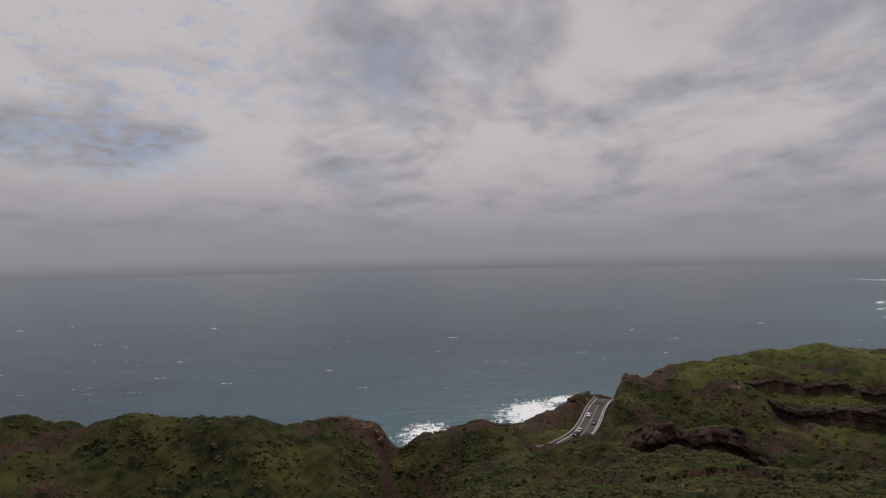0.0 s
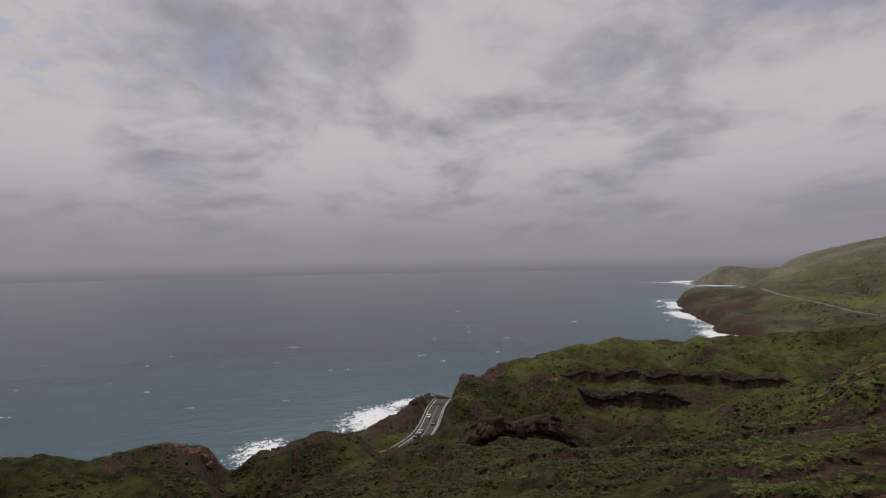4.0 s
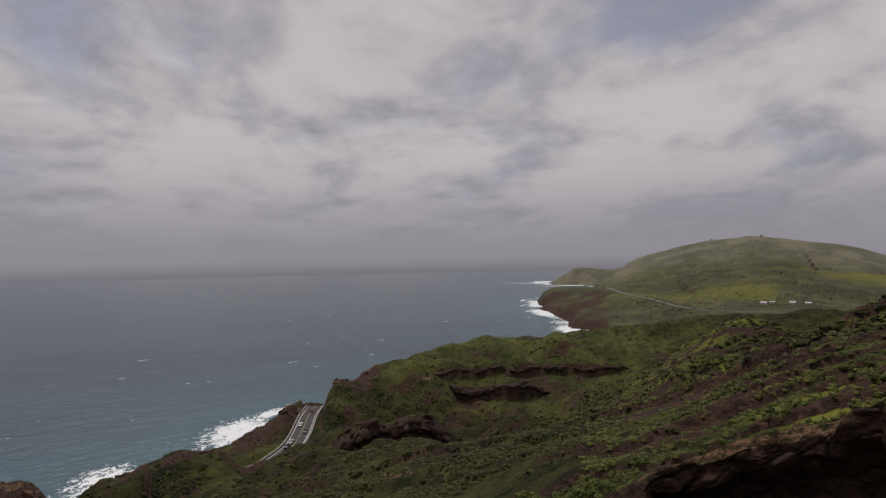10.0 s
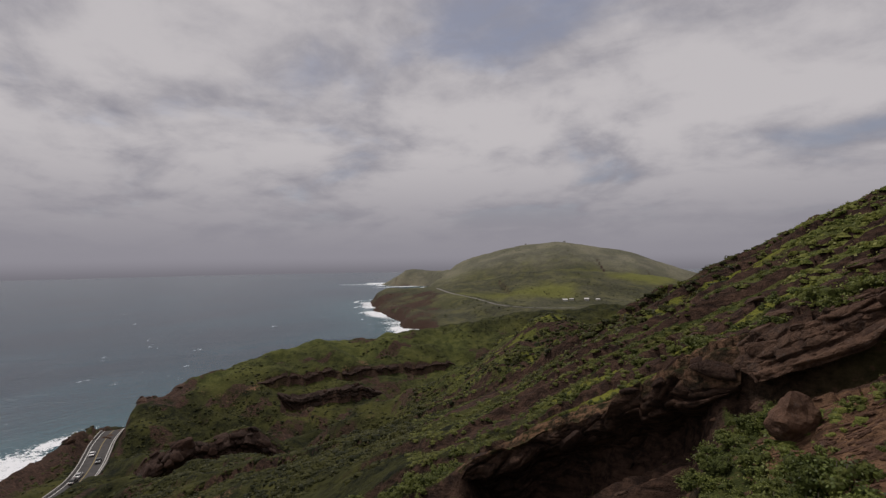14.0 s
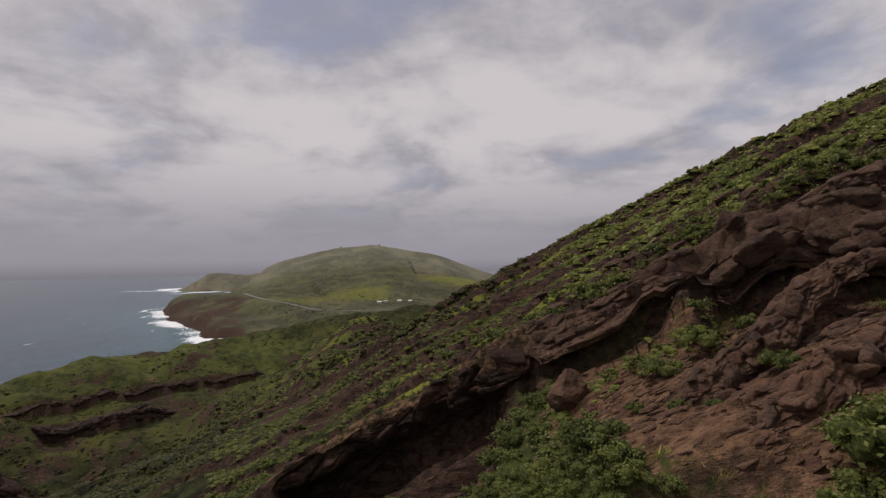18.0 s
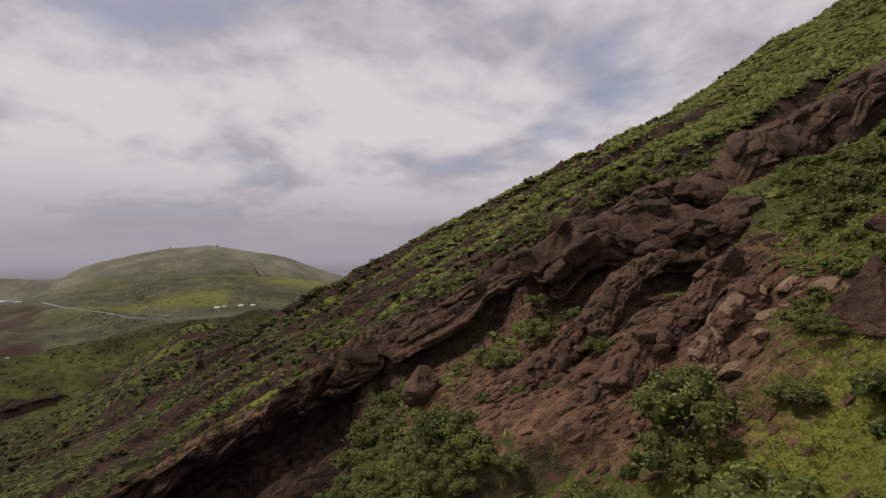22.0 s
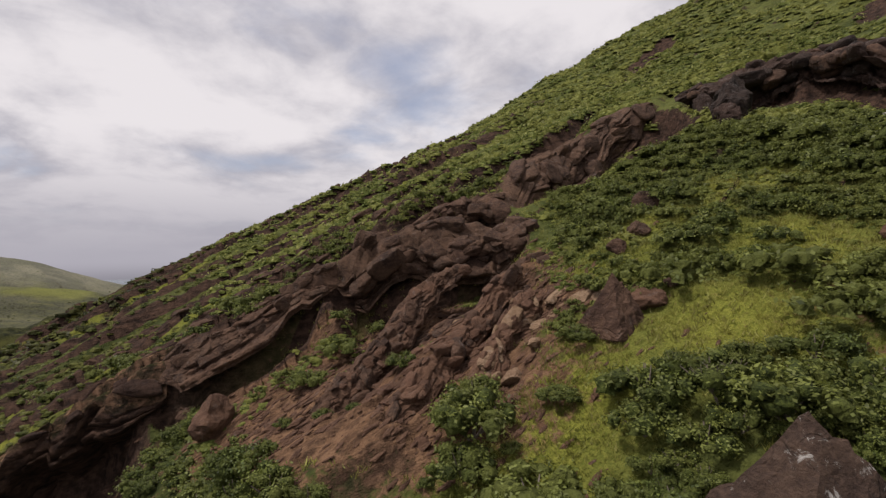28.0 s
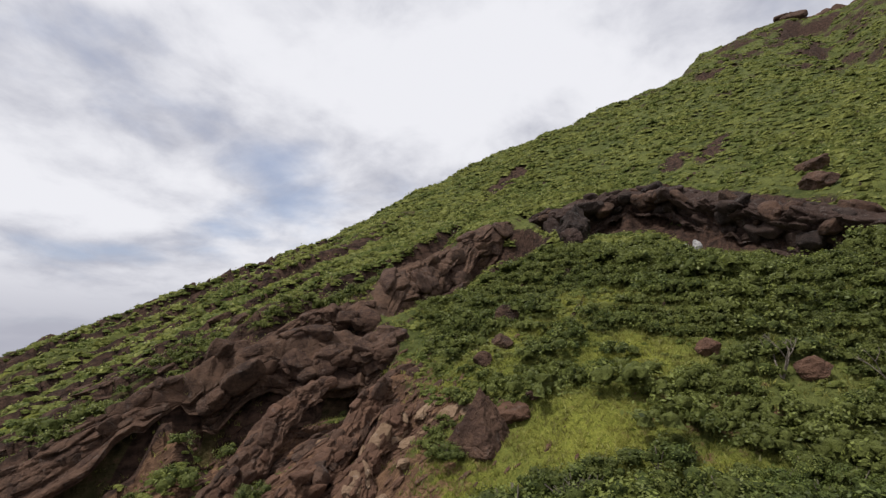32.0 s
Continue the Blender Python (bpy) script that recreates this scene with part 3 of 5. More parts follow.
def terrain(x, y):
    x, y = np.asarray(x, float), np.asarray(y, float)
    r = np.hypot(x, y)
    d = inland(x, y)
    land = np.clip(2 + 0.1 * d, -20, 4 + 13 * step(420, 620, r)) + 2.0 * rough(x / 70, y / 70, 3, 3)
    z = join(flank(x, y), land, 5)
    for line, near, far, wide, soft in ((LEFT_HILL, 0.42, 0.95, 6, 5), (KNOLL, 0.45, 1.0, 6, 4), (HEADLAND, 0.36, 0.85, 10, 6), (SEA_ROCK, 0.5, 0.9, 5, 3), (CAVE_BLUFF, 1.1, 0.45, 4, 3),
                                        (KOKO, 0.30, 0.35, 60, 20), (MIDDLE, 0.25, 0.3, 40, 15), (CAPE, 0.12, 0.2, 30, 8), (SHELF, 0.1, 0.2, 25, 6), (SPUR, 0.5, 0.55, 6, 4)):
        z = join(ridge(x, y, line, near, far, wide), z, soft)
    s, p = slope_axes(x, y)
    close = 1 - step(90, 170, r)
    z = z + close * step(5, 13, r) * 2.0 * terraces(x, y) * (1 - step(112, 122, np.degrees(np.arctan2(x, y))) * (1 - step(36, 44, r))) * (1 - 0.85 * step(30, 60, s)) + broken(x, y)
    z = z - worn(x + 4 * bumps(x / 16, y / 16, 66), y + 4 * bumps(x / 16, y / 16, 67))
    mid = step(60, 140, r) * (1 - step(420, 700, r))
    gully = np.abs(rough(p / 42, s / 150, 3, 11))
    z = z + mid * (2.6 - 7.0 * np.clip(0.45 - gully, 0, 1)) * step(-30, 0, s + 320) + mid * 2.0 * rough(x / 14, y / 14, 4, 13)
    face = np.zeros(x.shape)
    here = (r < 70) & (r > 12)
    if here.any():
        face[here] = np.clip(2.2 * np.maximum(blot(x[here], y[here], SOIL[:3]), 1.3 * blot(x[here], y[here], ROCKY[:5])) - 0.8, 0, 1.4)
    beds = p / 1.5 + 0.8 * bumps(s / 7, p / 4, 35) + 0.25 * bumps(s / 1.6, p / 1.6, 36)
    f = beds - np.floor(beds)
    z = z + face * (0.22 + 0.14 * bumps(s / 4, np.floor(beds) * 2.3, 37)) * (step(0, 0.16, f) - f) + face * 0.09 * rough(p / 0.35, s / 1.1, 3, 45)
    f, bare, _ = bands(x, y)
    z = z - 0.8 * close * step(48, 75, p)
    z = z + close * (0.7 * bare * (1 - f) + 0.25 * bare * rough(x / 1.1, y / 1.1, 3, 44))
    z = z + close * (0.55 * rough(x / 11, y / 11, 4, 21) + 0.12 * rough(x / 1.7, y / 1.7, 3, 22))
    farther = step(420, 800, r)
    z = z + farther * (5.0 * rough(x / 160, y / 160, 4, 15) + 1.5 * np.abs(rough(x / 55, y / 55, 2, 19)) - 1)
    high = step(60, 200, s)
    z = z - 6.2 * step(70, 130, s) * step(38, 75, p) + 6.5 * step(84, 38, p) * step(150, 262, s)
    z = z + high * (4.0 * np.abs(rough(p / 40, s / 120, 3, 41)) - 2)
    for line, wide, edge in ((ROAD, 5.4, 4.5), (VALLEY_ROAD, 13.0, 50)):
        dr, zr, _ = along(x, y, line)
        z = zr - 0.25 + (z - zr + 0.25) * step(wide, wide + edge, dr)
    shore = step(0, 22 + 10 * bumps(x / 25, y / 25, 8) + 25 * step(600, 900, r) + 110 * step(1500, 1900, r), d + 4 * rough(x / 18, y / 18, 3, 9))
    return np.where(d > -60, (z + 9) * shore - 9 + np.minimum(d, 0) * 0.1, -15)


# ---- helpers for meshes ----
def sheet(name, x, y, z, closed=False):
    """A grid of quads from 2D arrays."""
    rows, cols = x.shape
    mesh = bpy.data.meshes.new(name)
    mesh.vertices.add(rows * cols)
    mesh.vertices.foreach_set("co", np.stack([x, y, z], -1).astype(np.float32).ravel())
    index = np.arange(rows * cols).reshape(rows, cols)
    if closed:
        index = np.concatenate([index, index[:, :1]], 1)
    quads = np.stack([index[:-1, :-1], index[:-1, 1:], index[1:, 1:], index[1:, :-1]], -1).reshape(-1, 4)
    mesh.loops.add(quads.size)
    mesh.loops.foreach_set("vertex_index", quads.ravel().astype(np.int32))
    mesh.polygons.add(len(quads))
    mesh.polygons.foreach_set("loop_start", np.arange(0, quads.size, 4, dtype=np.int32))
    mesh.update(calc_edges=True)
    return mesh


def paint(mesh, name, values):
    mesh.attributes.new(name, "FLOAT", "POINT").data.foreach_set("value", np.asarray(values, np.float32).ravel())


def finish(mesh, *mats, smooth=False):
    for m in mats:
        mesh.materials.append(m)
    mesh.polygons.foreach_set("use_smooth", np.full(len(mesh.polygons), smooth))
    return mesh


def part(name, bm, mat, parent=None, label="", smooth=False):
    mesh = bpy.data.meshes.new(name)
    bm.to_mesh(mesh)
    bm.free()
    ob = new(name, finish(mesh, *(mat if isinstance(mat, tuple) else (mat,)), smooth=smooth))
    ob.parent = parent
    return tagged(ob, label)


def box(bm, cx, cy, cz, sx, sy, sz, turn=0.0, bevel=0.0):
    made = bmesh.ops.create_cube(bm, size=1.0, matrix=Matrix.Translation((cx, cy, cz)) @ Matrix.Rotation(turn, 4, "Z") @ Matrix.Diagonal((sx, sy, sz, 1)))
    if bevel:
        edges = {e for v in made["verts"] for e in v.link_edges}
        bmesh.ops.bevel(bm, geom=list(edges), offset=bevel, segments=2, affect="EDGES")


# ---- ground: rings about the drone, fine where it looks ----
bearings = np.concatenate([np.arange(-54, 50, 0.3), np.arange(50, 182, 0.22), np.arange(182, 306, 4.0)])
ranges = np.concatenate([[0.05, 0.8, 1.8], *(np.geomspace(a, b, n, endpoint=False) for a, b, n in ((3, 12, 30), (12, 75, 240), (75, 420, 190), (420, 2950, 110)))])
bb, rr = np.meshgrid(np.radians(bearings), ranges)
gx, gy = rr * np.sin(bb), rr * np.cos(bb)
gz = terrain(gx, gy)


def surface(x, y):
    """Height of the ground sheet at arrays of places within the fine sector."""
    r, b = np.hypot(x, y), (np.degrees(np.arctan2(x, y)) + 54) % 360 - 54
    i = np.clip(np.searchsorted(ranges, r) - 1, 0, len(ranges) - 2)
    j = np.clip(np.searchsorted(bearings, b) - 1, 0, len(bearings) - 2)
    u, v = (r - ranges[i]) / (ranges[i + 1] - ranges[i]), (b - bearings[j]) / (bearings[j + 1] - bearings[j])
    u, v = np.clip(u, 0, 1), np.clip(v, 0, 1)
    return (gz[i, j] * (1 - v) + gz[i, j + 1] * v) * (1 - u) + (gz[i + 1, j] * (1 - v) + gz[i + 1, j + 1] * v) * u


def ground(x, y):
    return float(surface(np.array([x]), np.array([y]))[0])


hill_mesh = sheet("hillside", gx, gy, gz, closed=True)
paint(hill_mesh, "soil", soil_at(gx, gy))
paint(hill_mesh, "rock", np.maximum(rock_at(gx, gy), 0.9 * (gz < 7 + 3 * bumps(gx / 20, gy / 20, 73) + 3 * step(600, 800, rr)) * (inland(gx, gy) < 45 - 20 * step(600, 900, rr))))
paint(hill_mesh, "grass", grass_sun_at(gx, gy))
# Grows with range, as the painted haze over the far hill.
paint(hill_mesh, "far_haze", (0.3 * step(450, 800, rr) + 0.65 * step(1500, 1750, rr)) * (1 - 0.5 * grass_sun_at(gx, gy)))
turned = np.degrees(bb)
# Lush upper slopes; on the headland's top it puts sunlight into the colour.
paint(hill_mesh, "lush_sunlit", np.maximum(0.7 * step(19, 26, turned) * (1 - step(52, 62, turned)) * step(268, 296, rr) * (1 - step(400, 450, rr)) * np.clip(0.6 + 0.6 * bumps(gx / 30, gy / 30, 84), 0, 1), np.maximum(step(5, 60, slope_axes(gx, gy)[0]), (0.75 * step(np.where(rr > 90, 42, 60), np.where(rr > 90, 58, 82), turned) + 0.25 * step(112, 122, turned)) * (1 - step(200, 260, turned)) * step(-330, -260, -rr))))
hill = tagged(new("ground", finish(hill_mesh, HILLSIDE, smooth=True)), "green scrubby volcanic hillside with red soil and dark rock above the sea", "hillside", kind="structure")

# ---- sea ----
sea_r = np.concatenate([np.linspace(0, 180, 4)[1:], np.exp(np.linspace(math.log(200), math.log(4950), 200))])
sea_b = np.concatenate([np.arange(-54, 70, 0.25), np.arange(70, 306, 2.0)])
sb, sr = np.meshgrid(np.radians(sea_b), sea_r)
wx, wy = sr * np.sin(sb), sr * np.cos(sb)
off = inland(wx, wy)
swells = 0.25 * np.sin((wx * 0.35 + wy) * 0.09 + 2 * bumps(wx / 60, wy / 60, 91)) * step(0, 60, -off)
sea_mesh = sheet("sea", wx, wy, swells, closed=True)
surge = 0.55 + 0.6 * bumps(wx / 45, wy / 45, 81)
far_surge = step(600, 900, sr)
reach = 16 + 12 * far_surge
foam = np.clip(1 + off / (reach * (0.6 + 0.7 * np.clip(surge, 0, 1.2))), 0, 1) * np.clip(surge + 0.25, 0, 1)
paint(sea_mesh, "foam", np.maximum(foam * 0.85, 0.85 * blot(wx, wy, SURF)))
paint(sea_mesh, "shoal", np.clip(np.exp(np.minimum(off, 0) / 90) * 0.9, 0, 1))
tagged(new("sea", finish(sea_mesh, SEA, smooth=True)), "blue-grey ocean with small whitecaps and white surf", "sea", kind="structure")


# ---- coast road ----
def curve_points(line, steps=10):
    """A smooth way through the points of a polyline."""
    pts = [Vector(p) for p in line]
    out = []
    for i in range(len(pts) - 1):
        p0, p1, p2, p3 = pts[max(i - 1, 0)], pts[i], pts[i + 1], pts[min(i + 2, len(pts) - 1)]
        for k in range(steps):
            t = k / steps
            out.append(0.5 * (2 * p1 + (p2 - p0) * t + (2 * p0 - 5 * p1 + 4 * p2 - p3) * t * t + (3 * p1 - p0 - 3 * p2 + p3) * t ** 3))
    return out + [pts[-1]]


def ribbon(line, profile, start=0, end=None):
    """Sweeps a closed profile of (across, up) along a way."""
    bm = bmesh.new()
    rings = []
    line = line[start:end]
    for i, p in enumerate(line):
        way = (line[min(i + 1, len(line) - 1)] - line[max(i - 1, 0)]).normalized()
        side = Vector((way.y, -way.x, 0)).normalized()
        rings.append([bm.verts.new(p + side * a + Vector((0, 0, u))) for a, u in profile])
    n = len(profile)
    for a, b in zip(rings, rings[1:]):
        for k in range(n):
            bm.faces.new((a[k], a[(k + 1) % n], b[(k + 1) % n], b[k]))
    bm.faces.new(rings[0])
    bm.faces.new(rings[-1][::-1])
    bmesh.ops.recalc_face_normals(bm, faces=bm.faces)
    return bm


def slab(a, b, low, high):
    return [(a, low), (b, low), (b, high), (a, high)]


way_line = curve_points(ROAD)
road = part("road", ribbon(way_line, slab(-4.6, 4.6, -0.5, 0.0)), ASPHALT, None, "grey two-lane asphalt coast road with low guard walls")
tagged(road, category="road", kind="structure")
part("edge_line", ribbon(way_line, slab(-3.75, -3.5, -0.05, 0.012)), WHITE_LINE, road)
part("edge_line", ribbon(way_line, slab(3.5, 3.75, -0.05, 0.012)), WHITE_LINE, road)
part("centre_line", ribbon(way_line, slab(-0.15, 0.15, -0.05, 0.012)), YELLOW_LINE, road)
part("guard_wall", ribbon(way_line, slab(-4.95, -4.55, -0.4, 0.75)), CONCRETE, road, "low pale concrete guard wall")
part("guard_wall", ribbon(way_line, slab(4.55, 4.95, -0.4, 0.75), 62), CONCRETE, road, "low pale concrete guard wall")
far_line = curve_points(VALLEY_ROAD)
far_road = tagged(part("valley_road", ribbon(far_line, slab(-2.6, 2.6, -0.4, 0.15)), FAR_ROAD, None, "pale grey road curving through the green valley"), category="road", kind="structure")
part("guard_wall", ribbon(far_line, slab(3.3, 3.8, -0.4, 0.7), 0, 14), CONCRETE, far_road)


# ---- rocks ----
def rock_mesh(name, seed, shape=(1.0, 0.7, 0.5), jag=0.22, cuts=7, detail=2, mat=ROCK):
    """A broken block: a rounded lump cut by flat joints, then roughened."""
    rng = random.Random(seed)
    bm = bmesh.new()
    bmesh.ops.create_icosphere(bm, subdivisions=detail + 1, radius=1.0)
    planes = []
    for _ in range(cuts):
        v = Vector((rng.uniform(-1, 1), rng.uniform(-1, 1), rng.uniform(-0.7, 1))).normalized()
        planes.append((v, rng.uniform(0.55, 0.82)))
    off = Vector((seed * 3.1, seed * 1.7, 0))
    for v in bm.verts:
        p = v.co.copy()
        for n, d in planes:
            over = p.dot(n) - d
            if over > 0:
                p -= n * over * 0.93
        p *= 1 + jag * noise.fractal(p * 1.7 + off, 1.0, 2.0, 4)
        bed = noise.noise(Vector((0, 0, p.z * 5)) + off) * 0.07
        v.co = Vector((p.x * (1 + bed) * shape[0], p.y * (1 + bed) * shape[1], p.z * shape[2]))
    mesh = bpy.data.meshes.new(name)
    bm.to_mesh(mesh)
    bm.free()
    return finish(mesh, mat)


def slab_mesh(name, seed, shape, mat=ROCK):
    """A massive block of a rock bed: flat sides, worn corners, a few chips."""
    bm = bmesh.new()
    bmesh.ops.create_cube(bm, size=2.0)
    bmesh.ops.subdivide_edges(bm, edges=bm.edges, cuts=6, use_grid_fill=True)
    off = Vector((seed * 5.3, seed * 2.9, seed))
    rng = random.Random(seed)
    cuts = [(Vector((rng.uniform(-1, 1), rng.uniform(-1, 1), rng.uniform(-0.5, 1))).normalized(), rng.uniform(0.66, 0.95)) for _ in range(9)]
    for v in bm.verts:
        p = v.co.copy()
        p = p * 0.68 + p.normalized() * 0.36
        p += noise.noise_vector(p * 0.6 + off) * 0.22
        for n, d in cuts:
            over = p.dot(n) - d
            if over > 0:
                p -= n * over * 0.95
        q = p * (1 + 0.07 * noise.fractal(p * 1.6 + off, 0.9, 2.0, 3) + 0.06 * noise.fractal(p * 6 + off, 0.7, 2.0, 3))
        v.co = Vector((q.x * shape[0], q.y * shape[1], q.z * shape[2]))
    mesh = bpy.data.meshes.new(name)
    bm.to_mesh(mesh)
    bm.free()
    return finish(mesh, mat)


SLABS = [slab_mesh("rock", 10 + k, (0.85, rs.uniform(0.5, 0.75), rs.uniform(0.4, 0.6))) for rs in [random.Random(4)] for k in range(8)]


def block_mesh(name, seed, mat=ROCK):
    """One block of a jointed rock bed, about 1 m to each side of its middle: flat faces, worn edges, chips."""
    bm = bmesh.new()
    bmesh.ops.create_cube(bm, size=2.0)
    bmesh.ops.subdivide_edges(bm, edges=bm.edges, cuts=8, use_grid_fill=True)
    off = Vector((seed * 4.7, seed * 3.3, seed * 1.9))
    rng = random.Random(seed)
    cuts = [(Vector((rng.uniform(-1, 1), rng.uniform(-1, 1), rng.uniform(-0.6, 0.8))).normalized(), rng.uniform(0.8, 1.1)) for _ in range(7)]
    for v in bm.verts:
        p = v.co.copy()
        p = p / ((abs(p.x) ** 5 + abs(p.y) ** 5 + abs(p.z) ** 5) ** 0.2)
        for n, d in cuts:
            over = p.dot(n) - d
            if over > 0:
                p -= n * over * 0.9
        p += noise.noise_vector(p * 0.9 + off) * 0.16 + noise.noise_vector(p * 2.6 + off) * 0.07
        v.co = p * (1 + 0.05 * noise.fractal(p * 5 + off, 0.8, 2.0, 2))
    mesh = bpy.data.meshes.new(name)
    bm.to_mesh(mesh)
    bm.free()
    return finish(mesh, mat, smooth=True)


BLOCKS = [block_mesh("rock", 40 + k) for k in range(9)]


def cells(u, v, seed):
    """Broken cells of about one unit: how near the joint is, a number for each cell, and the offset from its middle."""
    iu, iv = np.floor(u), np.floor(v)
    near, second = np.full(u.shape, 9.0), np.full(u.shape, 9.0)
    own, du, dv = np.zeros(u.shape), np.zeros(u.shape), np.zeros(u.shape)
    for a in (-1, 0, 1):
        for b in (-1, 0, 1):
            cu, cv = iu + a, iv + b
            x, y = u - (cu + 0.5 + 0.46 * lattice(cu, cv, seed)), v - (cv + 0.5 + 0.40 * lattice(cu, cv, seed + 1))
            d = np.maximum(np.hypot(x, y), 0.5 * np.abs(x) + np.abs(y) * 0.9)
            first = d < near
            second = np.where(first, near, np.minimum(second, d))
            near = np.where(first, d, near)
            own, du, dv = np.where(first, lattice(cu, cv, seed + 2), own), np.where(first, x, du), np.where(first, y, dv)
    return second - near, own, du, dv


def bed_face(line, drop, thick, long, seed, jut, cap, amp, rise, fine):
    """A jointed rock mass along a ledge: bare slabs behind its lip, broken beds down its face, its foot in the ground."""
    pts = curve_points([(a, b, 0) for a, b in line], 24)
    run = np.concatenate([[0], np.cumsum([(b - a).length for a, b in zip(pts, pts[1:])])])
    u = np.linspace(0, run[-1], max(12, int(run[-1] / fine)))
    px, py = np.interp(u, run, [p.x for p in pts]), np.interp(u, run, [p.y for p in pts])
    wander = 0.10 * drop * bumps(u / (0.9 * drop), u * 0, seed + 11) + 0.06 * drop * bumps(u / (0.25 * drop), u * 0, seed + 12)
    tx, ty = np.gradient(px), np.gradient(py)
    size = np.hypot(tx, ty)
    ox, oy = ty / size, -tx / size
    t = u / run[-1]
    taper = np.clip(6 * np.minimum(t, 1 - t) + 0.05, 0, 1) * (0.8 + 0.3 * bumps(u / (1.6 * drop), u * 0, seed))
    w = np.linspace(-cap, drop * 1.25, int((cap + 1.25 * drop) / fine))
    U, W = np.meshgrid(u, w, indexing="ij")
    T = np.broadcast_to(taper[:, None], U.shape)
    fx, fy = px[:, None] + ox[:, None] * (np.minimum(W, 0)), py[:, None] + oy[:, None] * np.minimum(W, 0)
    rest = terrain(fx, fy) - broken(fx, fy)
    lip = terrain(px, py) - broken(px, py)
    bend = 0.22 * rough(U / (1.5 * long), W / (1.5 * thick), 2, seed + 1)
    V = np.where(W < 0, W / 2.2, W)
    gap, own, du, dv = cells(U / long + bend + 0.3 * V / thick, V / thick + bend, seed + 2)
    gap2, own2, _, _ = cells(U / (0.4 * long) + bend, V / (0.5 * thick) + bend, seed + 20)
    crack = -0.42 * thick * (1 - np.clip(gap / 0.2, 0, 1)) ** 2 - 0.12 * thick * (1 - np.clip(gap2 / 0.2, 0, 1)) ** 2
    stand = amp * thick * (0.5 * own + 0.5 * lattice(np.round(own * 50), np.round(own * 31), 5) * dv + 0.5 * lattice(np.round(own * 70), np.round(own * 11), 6) * du + 0.16 * own2)
    D = (stand + crack + 0.07 * thick * rough(U / (0.6 * thick), W / (0.5 * thick), 4, seed + 8)) * np.clip(T + 0.2, 0, 1)
    face = step(-0.3 * thick, 0.5 * thick, W)
    out = np.interp(np.clip(W / drop, 0, 1), np.linspace(0, 1, len(jut)), jut) * drop * T * face + np.minimum(W, 0) + 0.15 * np.clip(W - drop, 0, 9)
    out = out + wander[:, None] * step(-cap, 0, W) * np.clip(2 * T, 0, 1) + face * D
    X, Y = px[:, None] + ox[:, None] * out, py[:, None] + oy[:, None] * out
    fade = np.clip((W + cap) / (0.5 * cap), 0, 1)
    sunk = 0.3 * (1 - np.clip(2 * T, 0, 1))
    back = rest + 0.03 + (rise + D * 0.8) * fade * T - 0.4 * (1 - fade) - sunk
    front = lip[:, None] + rise * T - np.maximum(W, 0) * T - sunk + 0.3 * D
    return np.stack([X, Y, back * (1 - face) + front * face], -1), W, 0.5 + 0.35 * own + 0.15 * own2


def outcrop(label, line, drop, thick, long, seed, mats, jut, cap=1.5, amp=0.5, rise=0.1, fine=0.1, blocks=6, big=0.6, flat=0.5):
    """A jointed rock face along a ledge, set with blocks and slabs that stand out of its beds."""
    rng = random.Random(seed)
    cx, cy = np.mean(line, 0)
    thing = tagged(new("rock_outcrop", None), label, "rock outcrop", "rock outcrops of the slope")
    thing.location = (cx, cy, ground(cx, cy))
    grid, down, tint = bed_face(line, drop, thick, long, seed, jut, cap, amp, rise, fine)
    mesh = sheet("rock_face", grid[..., 0], grid[..., 1], grid[..., 2])
    face = new("rock_face", finish(mesh, mats[0], smooth=True))
    paint(mesh, "tint", tint)
    if mats[0] is HILLSIDE:
        paint(mesh, "soil", 0.5 * step(0.30 * drop, 0.12 * drop, down))
        paint(mesh, "rock", 0.45 + 0.4 * step(0.0, 0.25 * drop, down))
    face.parent = thing
    face.matrix_local = Matrix.Translation(-thing.location)
    meshes = []
    for mat in mats:
        for b in BLOCKS:
            m = b.copy()
            m.materials[0] = EARTHY_ROCK if mat is HILLSIDE else mat
            meshes.append(m)
    rows, cols = down.shape
    near, last = max(2, int(0.5 * thick / fine)), int((cap + 0.9 * drop) / fine)
    for _ in range(blocks):
        i = rng.randrange(int(0.05 * rows), int(0.95 * rows))
        j = rng.randrange(int(0.3 * cap / fine), last)
        at = Vector(grid[i, j])
        way = Vector(grid[min(i + near, rows - 1), j] - grid[max(i - near, 0), j]).normalized()
        fall = Vector(grid[i, min(j + near, cols - 1)] - grid[i, max(j - near, 0)])
        up = way.cross(fall).normalized()
        if up.z < 0:
            up = -up
        base = Matrix((way, up.cross(way), up)).transposed().to_4x4()
        size = big * min(1.5, math.exp(rng.gauss(-0.1, 0.42)))
        ob = new("rock", rng.choice(meshes))
        ob.parent = thing
        ob.matrix_local = Matrix.Translation(at - up * 0.22 * flat * size - thing.location) @ base @ Euler((rng.uniform(-0.3, 0.3), rng.uniform(-0.22, 0.22), rng.uniform(-0.35, 0.35))).to_matrix().to_4x4() @ Matrix.Diagonal(
            (size * rng.uniform(0.85, 1.5), size * rng.uniform(0.5, 0.85), size * flat * rng.uniform(0.7, 1.2), 1))
    return thing


